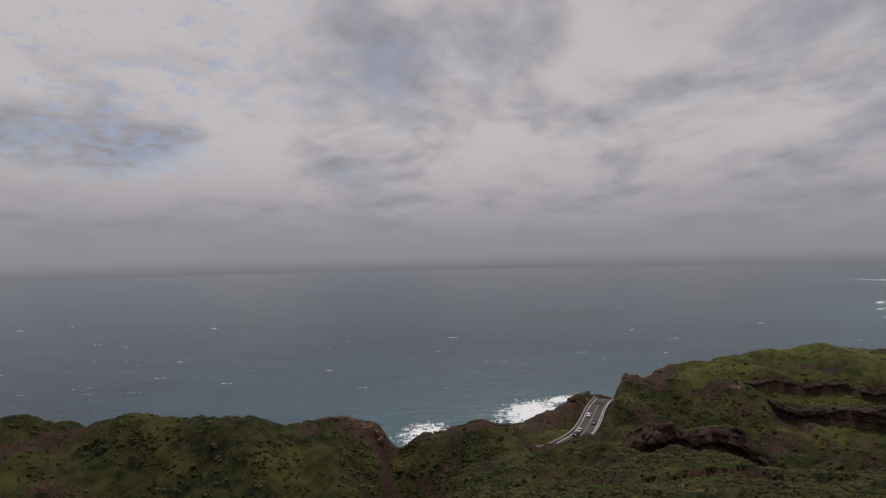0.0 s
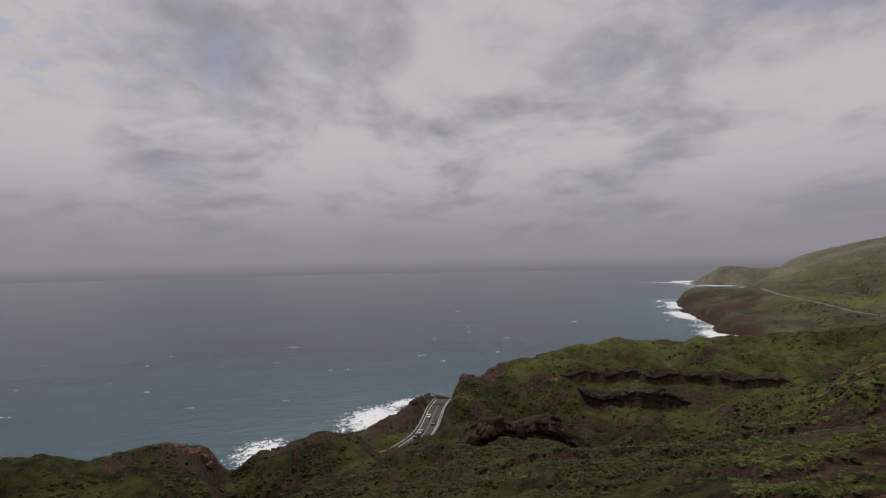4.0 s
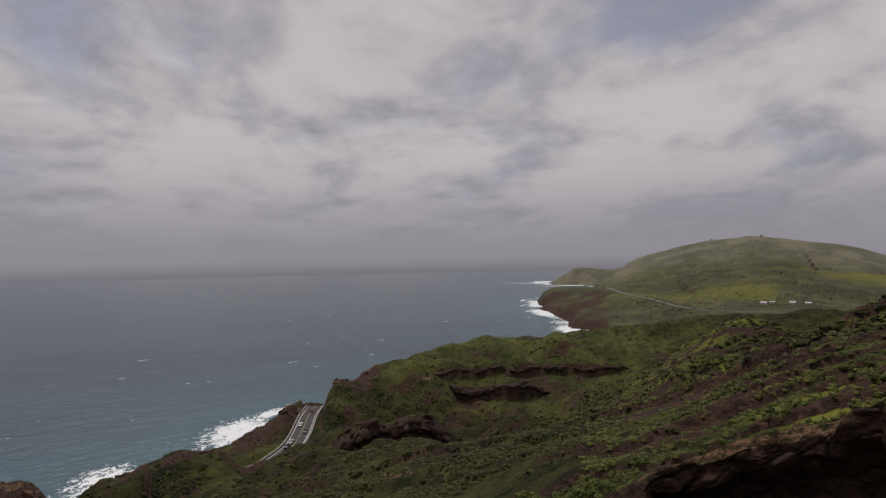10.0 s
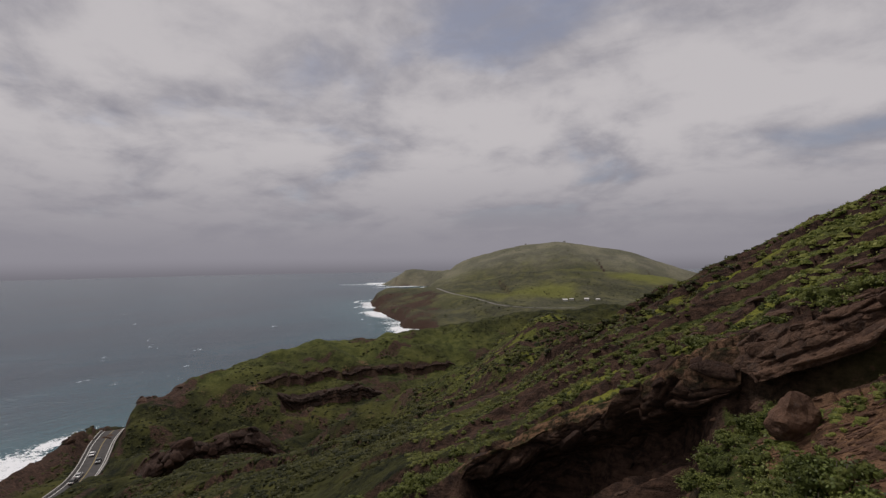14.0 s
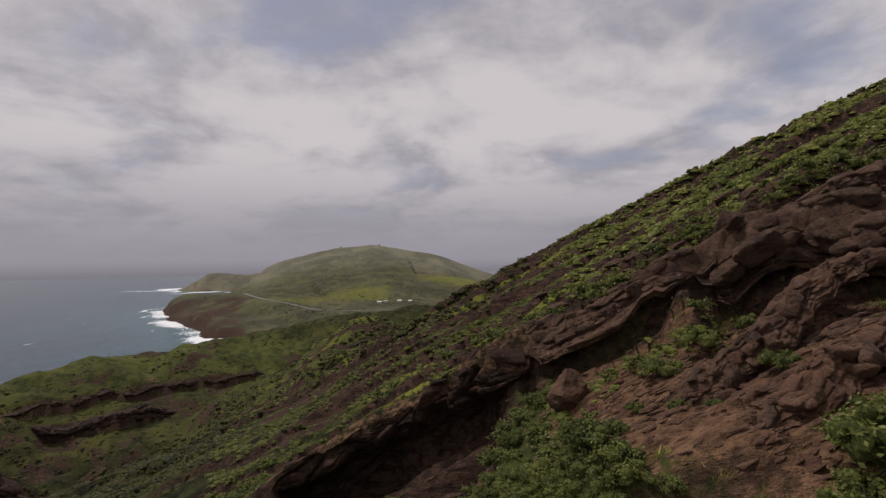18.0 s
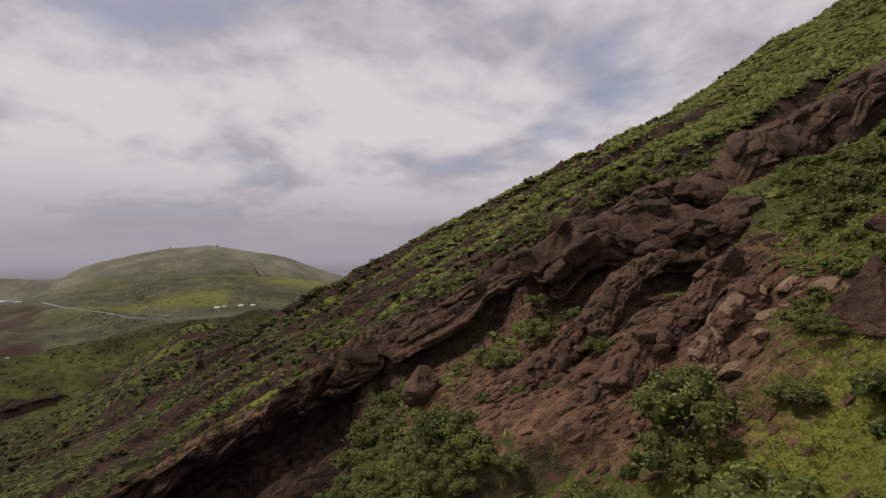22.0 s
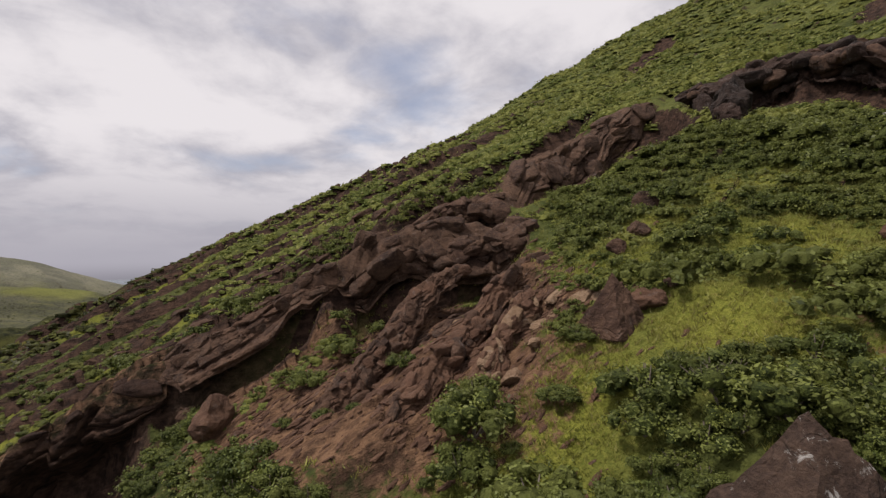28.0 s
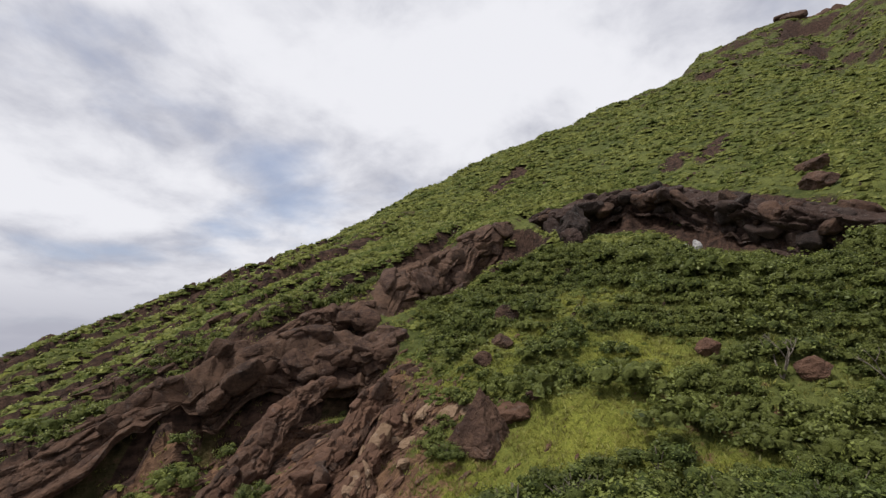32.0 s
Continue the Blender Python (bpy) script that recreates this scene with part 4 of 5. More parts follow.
outcrop("dark brown overhanging ledge with a black hollow beneath", LEDGES[0][0], 6.5, 2.2, 5.0, 1, (HILLSIDE,), (0.0, 0.06, 0.04, -0.3, -0.5, -0.55), 4.6, 0.20, 0.15, 0.12, 16, 0.6, 0.4)
outcrop("brown layered rock outcrop of massive cracked beds above bare soil", LEDGES[1][0], 3.4, 0.85, 1.9, 2, (ROCK,), (0.05, 0.16, 0.10, -0.12, -0.02, 0.12), 2.8, 0.75, 0.3, 0.065, 62, 0.72)
outcrop("rounded dark brown rock beds stepping up the slope", LEDGES[2][0], 1.8, 0.8, 2.0, 3, (ROCK,), (0.1, 0.35, 0.5), 2.0, 0.7, 0.2, 0.07, 22, 0.7)
outcrop("massive smooth dark brown rock face", LEDGES[3][0], 5.4, 1.7, 3.4, 4, (ROCK,), (0.05, 0.26, 0.34, 0.30), 3.0, 0.45, 0.35, 0.08, 34, 0.95, 0.42)
outcrop("black jagged rock ledge over a shallow cave", LEDGES[4][0], 4.0, 1.1, 1.7, 5, (BLACK_ROCK, BLACK_ROCK, ROCK), (0.05, 0.14, 0.02, -0.25, -0.3, -0.2), 3.0, 0.9, 0.5, 0.09, 75, 0.72, 0.65)
# Near-black rock on the gully banks and bluff takes in their shadow.
outcrop("lava bank along a grassy gully, blackened for the shadow under it", LEDGES[5][0], 3.6, 1.4, 3.6, 6, (BLACK_ROCK, EARTHY_ROCK), (0.0, 0.1, -0.3, -0.1), 1.6, 0.8, -1.0, 0.35, 22, 1.0)
outcrop("lava bank under scrub in the gully, blackened for its shade", LEDGES[6][0], 5.5, 1.8, 4.0, 7, (BLACK_ROCK, EARTHY_ROCK), (0.1, 0.2, -0.2, 0.1), 2.2, 0.9, -1.1, 0.35, 22, 1.2)
outcrop("dark rock bluff with hollows above the road bend", LEDGES[7][0], 9.0, 2.6, 4.0, 8, (BLACK_ROCK, EARTHY_ROCK), (0.1, 0.35, 0.0, 0.15, 0.3), 5.0, 0.9, 0.0, 0.4, 60, 1.8, 0.7)
outcrop("thin dark rock beds below green strips", LEDGES[8][0], 1.9, 0.45, 2.4, 10, (ROCK,), (0.05, 0.3, 0.4, 0.9), 1.6, 0.8, 0.1, 0.065, 55, 0.5, 0.32)
outcrop("brown broken bedrock rib through the bare soil", LEDGES[9][0], 1.0, 0.36, 0.9, 11, (RED_ROCK, ROCK), (0.1, 0.4, 0.8), 0.9, 0.8, 0.22, 0.05, 55, 0.34, 0.45)
outcrop("brown broken bedrock rib below the layered outcrop", LEDGES[10][0], 1.1, 0.4, 1.0, 12, (ROCK, RED_ROCK), (0.1, 0.4, 0.8), 1.0, 0.8, 0.22, 0.05, 55, 0.38, 0.45)
outcrop("pale tan bedrock rib at the edge of the grass", LEDGES[11][0], 0.8, 0.32, 0.8, 13, (RED_ROCK, PALE_ROCK), (0.1, 0.4, 0.8), 0.8, 0.8, 0.2, 0.05, 40, 0.32, 0.4)
outcrop("jagged dark rock rim on the skyline of the crater", [polar(b, r) for b, r in ((174, 262), (170, 262), (166, 264), (162.5, 262), (160.5, 258))], 5.0, 1.8, 5.0, 9, (ROCK,), (0.2, 0.3, 0.5), 5.0, 0.9, 1.8, 0.5, 14, 2.6)


def boulder(label, x, y, size, mat, seed, shape=(1, 0.9, 0.8), sink=0.3, turn=0.0, tilt=(0, 0), cuts=9, jag=0.18, pin=None):
    mesh = rock_mesh("boulder", seed, shape, jag, cuts, 3, mat)
    ob = tagged(new("boulder", mesh), label, "boulder", "boulders on the slope")
    z = ground(x, y) + size * shape[2] * (1 - 2 * sink) * 0.9 if pin is None else pin
    ob.matrix_world = Matrix.Translation((x, y, z)) @ Euler((radians(tilt[0]), radians(tilt[1]), radians(turn))).to_matrix().to_4x4() @ Matrix.Diagonal((size, size, size, 1))
    return ob


def pyramid_boulder(label, x, y, z, wide, high, turn, mat):
    """A large rock with a pointed top and sloping sides."""
    bm = bmesh.new()
    bmesh.ops.create_icosphere(bm, subdivisions=5, radius=1.0)
    for v in bm.verts:
        p = v.co
        a = math.atan2(p.y, p.x)
        flat = math.hypot(p.x, p.y)
        corner = 1.0 / max(abs(math.cos(a)) + abs(math.sin(a)) * 0.9, 0.55)
        h = 1 - min(flat, 1)
        top = p.z > 0
        nx, ny = p.x * corner, p.y * corner
        nz = (h ** 0.85) if top else -0.6 * h
        q = Vector((nx, ny, nz))
        d, _ = noise.voronoi(q * 2.2 + Vector((4, 2, 1)))
        q *= 1 + 0.09 * noise.fractal(q * 1.6 + Vector((5, 1, 3)), 1.0, 2.0, 3) + 0.05 * noise.fractal(q * 7 + Vector((5, 1, 3)), 0.8, 2.0, 4) + 0.03 * min((d[1] - d[0]) * 2, 1)
        v.co = Vector((q.x * wide, q.y * wide * 0.75, q.z * high))
    mesh = bpy.data.meshes.new("boulder")
    bm.to_mesh(mesh)
    bm.free()
    ob = tagged(new("boulder", finish(mesh, mat)), label, "boulder", "boulders on the slope")
    ob.matrix_world = Matrix.Translation((x, y, z)) @ Matrix.Rotation(radians(turn), 4, "Z")
    return ob


pyramid_boulder("large pointed dark boulder patched with pale lichen among shrubs", 7.3, -14.9, ground(7.3, -14.9) - 1.3, 3.3, 3.8, 38, GREY_ROCK)
boulder("rounded red-brown boulder among low shrubs", 27.7, -0.1, 1.25, RED_ROCK, 71, (0.95, 0.95, 1.05), 0.2)
boulder("squat red-brown boulder below the ledge", 29.8, 4.6, 1.2, RED_ROCK, 72, (1.1, 0.9, 0.8), 0.2)
pyramid_boulder("upright wedge of dark brown rock with white specks in grass", 16.7, -16.9, ground(16.7, -16.9) - 0.5, 1.75, 2.6, 60, ROCK)
boulder("brown boulder behind a taller one", 16.6, -18.6, 0.9, RED_ROCK, 74, (1, 0.9, 0.8), 0.25)
boulder("dark boulder sunk in bright grass", 23.3, -25.0, 0.95, ROCK, 75)
boulder("small dark boulder in green scrub", 20.8, -22.2, 0.7, ROCK, 76)
boulder("small rounded brown boulder in grass", 20.4, -20.3, 0.65, ROCK, 77)
boulder("low dark stone in yellow-green grass", 16.7, -20.3, 0.4, ROCK, 78)
boulder("red-brown rock beside bare branches in the thicket", 6.9, -26.6, 0.75, RED_ROCK, 79, (1, 0.9, 0.8), 0.25)
boulder("brown rock half hidden by the thicket", 11.0, -26.6, 0.6, RED_ROCK, 80, (1, 0.9, 0.9), 0.12)
boulder("small brown stone on bare soil", 27.0, -4.1, 0.35, RED_ROCK, 81)
boulder("pale weathered tuff block at the edge of the grass", 18.1, -12.6, 0.75, PALE_ROCK, 82, (0.7, 1.2, 0.5), 0.3, 40)
boulder("pale weathered tuff slab beside shrubs", 18.6, -14.0, 0.6, PALE_ROCK, 83, (0.6, 1.3, 0.4), 0.3, 45)
boulder("white-stained rock inside the shallow cave", 19.6, -44.2, 0.75, WHITE_ROCK, 84, (0.7, 0.5, 1.1), 0.1)
boulder("white-stained rock on the cave's lip", 21.6, -45.8, 0.6, WHITE_ROCK, 85, (1, 0.6, 0.5), 0.1)
boulder("dark block on the green upper slope", 12.5, -53.0, 1.3, ROCK, 86, (1.2, 0.9, 0.8), 0.2)
boulder("dark block on the green upper slope", 13.8, -57.5, 1.3, ROCK, 87, (1.2, 0.9, 0.7), 0.2)


for k, (x, y, size, shape) in enumerate(((31.5, -43.0, 2.2, (0.8, 0.9, 1.0)), (29.3, -40.3, 1.8, (0.9, 0.8, 1.2)), (27.6, -38.0, 1.4, (0.9, 0.9, 1.0)), (34.6, -43.4, 1.5, (0.8, 0.8, 1.2)))):
    boulder("black jagged block of a rock buttress under the ledge", x, y, size, BLACK_ROCK, 90 + k, shape, 0.2, 30 * k, (8, -10), 12, 0.3)


def rock_field(label, spots, count, seed, big, mat):
    """Cracked slabs of bedrock that show through the soil, lying with the slope."""
    rng = random.Random(seed)
    cx, cy, a, b, turn = spots
    thing = tagged(new("bedrock", None), label, "bedrock")
    thing.location = (cx, cy, ground(cx, cy))
    meshes = []
    for s in SLABS:
        m = s.copy()
        m.materials[0] = mat
        meshes.append(m)
    for _ in range(count):
        u, v = rng.gauss(0, 0.5) * a, rng.gauss(0, 0.5) * b
        x, y = cx + u * math.cos(radians(turn)) - v * math.sin(radians(turn)), cy + u * math.sin(radians(turn)) + v * math.cos(radians(turn))
        z = ground(x, y)
        ux, uy = math.sin(UPHILL), math.cos(UPHILL)
        up = Vector((-(ground(x + 0.8, y) - z) / 0.8, -(ground(x, y + 0.8) - z) / 0.8, 1)).normalized()
        up = (up + Vector((rng.uniform(-0.25, 0.25), rng.uniform(-0.25, 0.25), 0.6))).normalized()
        along_bed = (Vector((ux, uy, 0.55)) + Vector((rng.uniform(-0.25, 0.25), rng.uniform(-0.25, 0.25), 0)))
        along_bed = (along_bed - up * along_bed.dot(up)).normalized()
        frame_m = Matrix((along_bed, up.cross(along_bed), up)).transposed().to_4x4()
        size = big * rng.uniform(0.5, 1.3)
        ob = new("rock", rng.choice(meshes))
        ob.parent = thing
        ob.matrix_local = Matrix.Translation(Vector((x, y, z - 0.02 * size)) - thing.location) @ frame_m @ Matrix.Diagonal((size * rng.uniform(0.9, 1.7), size * rng.uniform(0.6, 1.1), size * rng.uniform(0.45, 0.8), 1))


rock_field("brown cracked bedrock slabs stepping down the bare slope", (26, -13, 6.5, 3.0, 55), 110, 31, 0.55, ROCK)
rock_field("dark thin rock beds between green strips", (36, -1.5, 6, 1.3, 100), 26, 36, 0.7, ROCK)
rock_field("red-brown stones bedded in bare soil", (23, -9, 8, 4.0, 48), 130, 32, 0.42, RED_ROCK)
rock_field("pale tuff slabs along the edge of the grass", (21.6, -14.9, 4.6, 1.0, 40), 40, 33, 0.5, PALE_ROCK)
rock_field("dark brown sea cliff rocks beside the coast road", (*polar(13.0, 296), 30, 15, 60), 70, 41, 3.4, ROCK)
rock_field("dark cliff rocks at the tip of the headland", (*polar(20.5, 288), 18, 6, 20), 40, 42, 2.6, ROCK)
rock_field("reddish cliff rocks at the end of the green hill", (*polar(-10, 189), 12, 5, 10), 36, 43, 1.8, RED_ROCK)
rock_field("dark rocks on the crown of the knoll", (*polar(6.5, 190), 9, 4, 5), 24, 44, 1.6, ROCK)
rock_field("wet dark rocks in the surf below the cliffs", (*polar(0.5, 290), 20, 6, 5), 26, 45, 2.2, ROCK)
rock_field("dark rocks below the overhanging ledge", (31, 9, 7, 2.5, 70), 22, 34, 0.8, ROCK)
rock_field("dark flat rocks between green strips of the slope", (45, -2, 14, 6, 100), 40, 35, 0.9, ROCK)

rng = random.Random(12)
verts, faces = [], []
small = bmesh.new()
bmesh.ops.create_icosphere(small, subdivisions=1, radius=1.0)
peb_v, peb_f = [v.co.copy() for v in small.verts], [tuple(v.index for v in f.verts) for f in small.faces]
small.free()
for k in range(5000):
    cx, cy, a, b, turn = SOIL[rng.choice((0, 0, 0, 1, 1, 2, 2))]
    u, v = rng.gauss(0, 0.55) * a, rng.gauss(0, 0.55) * b
    x, y = cx + u * math.cos(radians(turn)) - v * math.sin(radians(turn)), cy + u * math.sin(radians(turn)) + v * math.cos(radians(turn))
    size = 0.03 + 0.20 * rng.random() ** 3
    verts.append((x, y, size, rng.random()))
heights = surface(np.array([p[0] for p in verts]), np.array([p[1] for p in verts]))
out_v, out_f = [], []
for (x, y, size, q), z in zip(verts, heights):
    n = len(out_v)
    ux, uy = math.sin(UPHILL + q - 0.5), math.cos(UPHILL + q - 0.5)
    for p in peb_v:
        k = 1 + 0.35 * noise.noise(p * 1.3 + Vector((q * 90, 0, 0)))
        a = p.x * size * k * 2.0
        b = p.y * size * k * 0.8
        out_v.append((x + a * ux - b * uy, y + a * uy + b * ux, z + 0.5 * a + p.z * size * k * 0.6))
    out_f += [tuple(i + n for i in f) for f in peb_f]
mesh = bpy.data.meshes.new("rubble")
mesh.from_pydata(out_v, [], out_f)
tagged(new("rubble", finish(mesh, RED_ROCK)), "scattered brown stones on bare red soil", "rubble", kind="stuff")


# ---- shrubs and grass ----
def leaf_quads(centres, normals, long, wide, rng):
    """One quad a leaf: corners as an array (n, 4, 3)."""
    n = len(centres)
    ref = rng.normal(size=(n, 3))
    a = np.cross(normals, ref)
    a /= np.linalg.norm(a, axis=1)[:, None] + 1e-9
    b = np.cross(normals, a)
    a, b = a * long[:, None] * 0.5, b * wide[:, None] * 0.5
    return np.stack([centres - a, centres + b, centres + a * 1.0, centres - b], 1)


def quad_mesh(name, quads, mat, cores=None):
    """Leaves of one quad each, over rounded filler masses toned as shaded foliage where there are any."""
    n = len(quads)
    co, loops, starts = quads.reshape(-1, 3), np.arange(n * 4), np.arange(0, n * 4, 4)
    if cores is not None:
        cv, cf = cores
        co = np.concatenate([co, cv])
        starts = np.concatenate([starts, n * 4 + np.arange(0, cf.size, 3)])
        loops = np.concatenate([loops, cf.ravel() + n * 4])
    mesh = bpy.data.meshes.new(name)
    mesh.vertices.add(len(co))
    mesh.vertices.foreach_set("co", co.reshape(-1).astype(np.float32))
    mesh.loops.add(len(loops))
    mesh.loops.foreach_set("vertex_index", loops.astype(np.int32))
    mesh.polygons.add(len(starts))
    mesh.polygons.foreach_set("loop_start", starts.astype(np.int32))
    mesh.update(calc_edges=True)
    finish(mesh, mat)
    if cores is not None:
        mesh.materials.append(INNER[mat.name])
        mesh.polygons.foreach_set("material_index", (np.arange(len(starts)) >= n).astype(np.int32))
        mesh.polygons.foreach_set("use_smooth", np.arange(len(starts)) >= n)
    return mesh


def domes(centres, radii, rng, segs=7, rings=2, low=-0.35, uneven=0.22, flat=0.8):
    """Lumpy domes as one set of triangles."""
    k = len(centres)
    lat = np.linspace(math.asin(low), math.pi / 2, rings + 1)[:-1]
    a = np.arange(segs) / segs * 2 * math.pi
    unit = np.concatenate([np.stack([np.cos(e) * np.cos(a + 0.5 * i), np.cos(e) * np.sin(a + 0.5 * i), np.full(segs, math.sin(e))], 1) for i, e in enumerate(lat)] + [np.array([[0, 0, 1.0]])])
    faces = []
    for i in range(rings - 1):
        for j in range(segs):
            p, q = i * segs + j, i * segs + (j + 1) % segs
            faces += [(p, q, q + segs), (p, q + segs, p + segs)]
    faces += [((rings - 1) * segs + j, (rings - 1) * segs + (j + 1) % segs, rings * segs) for j in range(segs)]
    turn = rng.uniform(0, 6.283, k)
    c, s = np.cos(turn)[:, None], np.sin(turn)[:, None]
    v = np.stack([unit[:, 0] * c - unit[:, 1] * s, unit[:, 0] * s + unit[:, 1] * c, np.broadcast_to(unit[:, 2] * flat, (k, len(unit)))], 2)
    v = v * (radii[:, None] * (1 + rng.normal(size=(k, len(unit))) * uneven))[..., None] + centres[:, None, :]
    f = np.array(faces)[None] + (np.arange(k) * len(unit))[:, None, None]
    return v.reshape(-1, 3), f.reshape(-1, 3)


def shrub_leaves(seed, leaves, leaf, tall=0.85, lobes=26):
    """Leaves on a cluster of lobes, an uneven dome about 1 m in radius, and the lobes."""
    rng = np.random.default_rng(seed)
    a, far = rng.uniform(0, 6.283, lobes), np.sqrt(rng.uniform(0, 1, lobes)) * 0.74
    at = np.stack([far * np.cos(a), far * np.sin(a), rng.uniform(0.45, 1.0, lobes) * tall * (1 - 0.75 * far ** 2) * 0.72 + 0.05], 1)
    size = rng.uniform(0.14, 0.30, lobes)
    pick = rng.choice(lobes, leaves, p=size ** 2 / (size ** 2).sum())
    d = rng.normal(size=(leaves, 3))
    d[:, 2] = np.abs(d[:, 2]) * 1.1 - 0.3
    d /= np.linalg.norm(d, axis=1)[:, None]
    c = at[pick] + d * (size[pick] * rng.uniform(0.72, 1.34, leaves))[:, None] * np.array([1, 1, 0.8])
    n = d * 0.6 + rng.normal(size=c.shape) * 0.55 + np.array([0, 0, 0.5])
    n /= np.linalg.norm(n, axis=1)[:, None]
    long = leaf * rng.uniform(0.7, 1.35, leaves)
    return leaf_quads(c, n, long, long * rng.uniform(0.42, 0.7, leaves), rng), at, size


def stem_mesh(seed, count=5):
    rng = random.Random(seed)
    bm = bmesh.new()
    for _ in range(count):
        lean = Vector((rng.uniform(-0.5, 0.5), rng.uniform(-0.5, 0.5), 0.6)).normalized()
        turn = lean.to_track_quat("Z", "Y").to_matrix().to_4x4()
        bmesh.ops.create_cone(bm, segments=5, radius1=0.028, radius2=0.010, depth=0.8, matrix=Matrix.Translation(lean * 0.32) @ turn)
    mesh = bpy.data.meshes.new("trunk")
    bm.to_mesh(mesh)
    bm.free()
    return finish(mesh, BARK)


SHRUBS = [shrub_leaves(100 + k, 1150, 0.078, 0.8 + 0.12 * (k % 3)) for k in range(6)]
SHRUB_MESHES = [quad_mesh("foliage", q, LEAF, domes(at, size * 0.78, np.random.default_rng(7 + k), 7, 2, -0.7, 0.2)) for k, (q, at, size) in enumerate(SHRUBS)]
STEMS = [stem_mesh(k) for k in range(3)]
rng = np.random.default_rng(21)

# candidate places on the near slope, thinned to keep their distance
n = 22000
b = np.radians(rng.uniform(38, 179, n))
r = np.sqrt(rng.uniform(13.0 ** 2, 47.0 ** 2, n))
x, y = r * np.sin(b), r * np.cos(b)
deg = np.degrees(b)
size = np.clip(rng.lognormal(0.0, 0.38, n), 0.45, 2.1)
thick = 0.05 + 0.9 * step(114, 124, deg + 6 * bumps(x / 6, y / 6, 61)) + 0.22 * step(0.15, 0.5, bumps(x / 7, y / 5, 62)) + 0.1 * (deg < 95)
thick = thick * (1 - 0.93 * step(0.55, 0.85, soil_at(x, y))) * (1 - 0.97 * step(0.34, 0.52, grass_sun_at(x, y))) * (1 - 0.9 * step(0.5, 0.75, rock_at(x, y)))
keep = (rng.uniform(size=n) < thick) & (by_ledge(x, y) > 2.6)
FIXED = [(25.9, -4.8, 1.35), (24.3, -6.5, 0.7), (22.2, -5.0, 0.65), (23.6, -3.4, 0.6), (20.8, -6.2, 0.45), (22.4, -8.8, 0.95), (21.6, -11.2, 0.8), (17.6, -10.5, 1.6), (16.3, -9.8, 2.1), (15.3, -8.9, 1.5),
         (18.8, -11.4, 1.0), (28.3, 2.4, 1.1), (26.2, 2.4, 0.8), (30.6, 1.8, 1.2), (24.9, 3.4, 1.1), (23.0, 2.6, 1.0), (19.6, 0.9, 0.9), (31.5, 0.0, 0.9), (13.0, -15.2, 1.9), (11.5, -16.6, 1.8), (12.0, -14.2, 1.5),
         (9.6, -13.0, 1.4), (10.9, -12.3, 1.2), (8.4, -11.9, 1.3), (10.4, -15.0, 1.4), (3.6, -14.2, 1.4), (5.4, -12.3, 1.2), (11.6, -18.3, 1.3), (9.6, -18.4, 1.4), (9.9, -15.8, 1.2), (6.2, -18.8, 1.4), (3.9, -17.0, 1.4), (4.0, -15.6, 1.1), (9.2, -12.0, 1.2), (5.0, -13.8, 1.3), (6.3, -12.9, 1.1), (4.5, -15.4, 1.3), (7.7, -12.2, 1.0)]
places = list(FIXED)
taken = np.zeros((5000, 3))
taken[:len(FIXED)] = FIXED
BARE = np.array([(7.2, -15.1, 1.9), (16.8, -17.0, 1.5), (27.7, -0.1, 1.4), (6.8, -26.2, 1.2), (11, -26.6, 1.0), (34.5, 13, 7.0), (29, 10.5, 4.5), (38, 21, 5.0)])
for px, py, ps in zip(x[keep], y[keep], size[keep]):
    near = taken[:len(places)]
    if (np.hypot(px - near[:, 0], py - near[:, 1]) < (0.30 if px < 0.62 * -py else 0.40) * (ps + near[:, 2])).any():
        continue
    if (np.hypot(px - BARE[:, 0], py - BARE[:, 1]) < BARE[:, 2] + 0.3 * ps).any():
        continue
    taken[len(places)] = px, py, ps
    places.append((float(px), float(py), float(ps)))
places = places[:len(FIXED)] + sorted(places[len(FIXED):], key=lambda p: math.hypot(p[0], p[1]))
heights = surface(np.array([p[0] for p in places]), np.array([p[1] for p in places]))
models = []
for k in range(6):
    thing = tagged(new("shrub", None), "leafy green shrub rooted in the slope", "shrub", "shrubs on the near slope")
    for name, mesh in (("foliage", SHRUB_MESHES[k]), ("trunk", STEMS[k % 3])):
        ob = new(name, mesh)
        ob.parent = thing
    models.append(thing)
rest, rest_at, rest_size = [], [], []


def coarse(quads):
    """Larger leaves for shrubs farther off."""
    mid = quads.mean(1, keepdims=True)
    return mid + (quads - mid) * 1.5


for k, ((px, py, ps), pz) in enumerate(zip(places, heights)):
    m = Matrix.Translation((px, py, pz - 0.08 * ps)) @ Matrix.Rotation(float(rng.uniform(0, 6.28)), 4, "Z")
    if k < 6:
        models[k].matrix_basis = m
        models[k].scale = (ps, ps, ps)
    elif k < 300:
        ob = copy_thing(models[k % 6], m)
        ob.scale = (ps * float(rng.uniform(0.9, 1.15)), ps * float(rng.uniform(0.9, 1.15)), ps * float(rng.uniform(0.8, 1.1)))
    else:
        turn = np.array(m.to_3x3())
        q, at, lobe = SHRUBS[k % 6]
        foot = np.array([px, py, pz - 0.08 * ps])
        rest.append((coarse(q[k % 5::5]) * ps) @ turn.T + foot)
        rest_at.append((at[::2] * ps) @ turn.T + foot)
        rest_size.append(lobe[::2] * ps * 0.85)
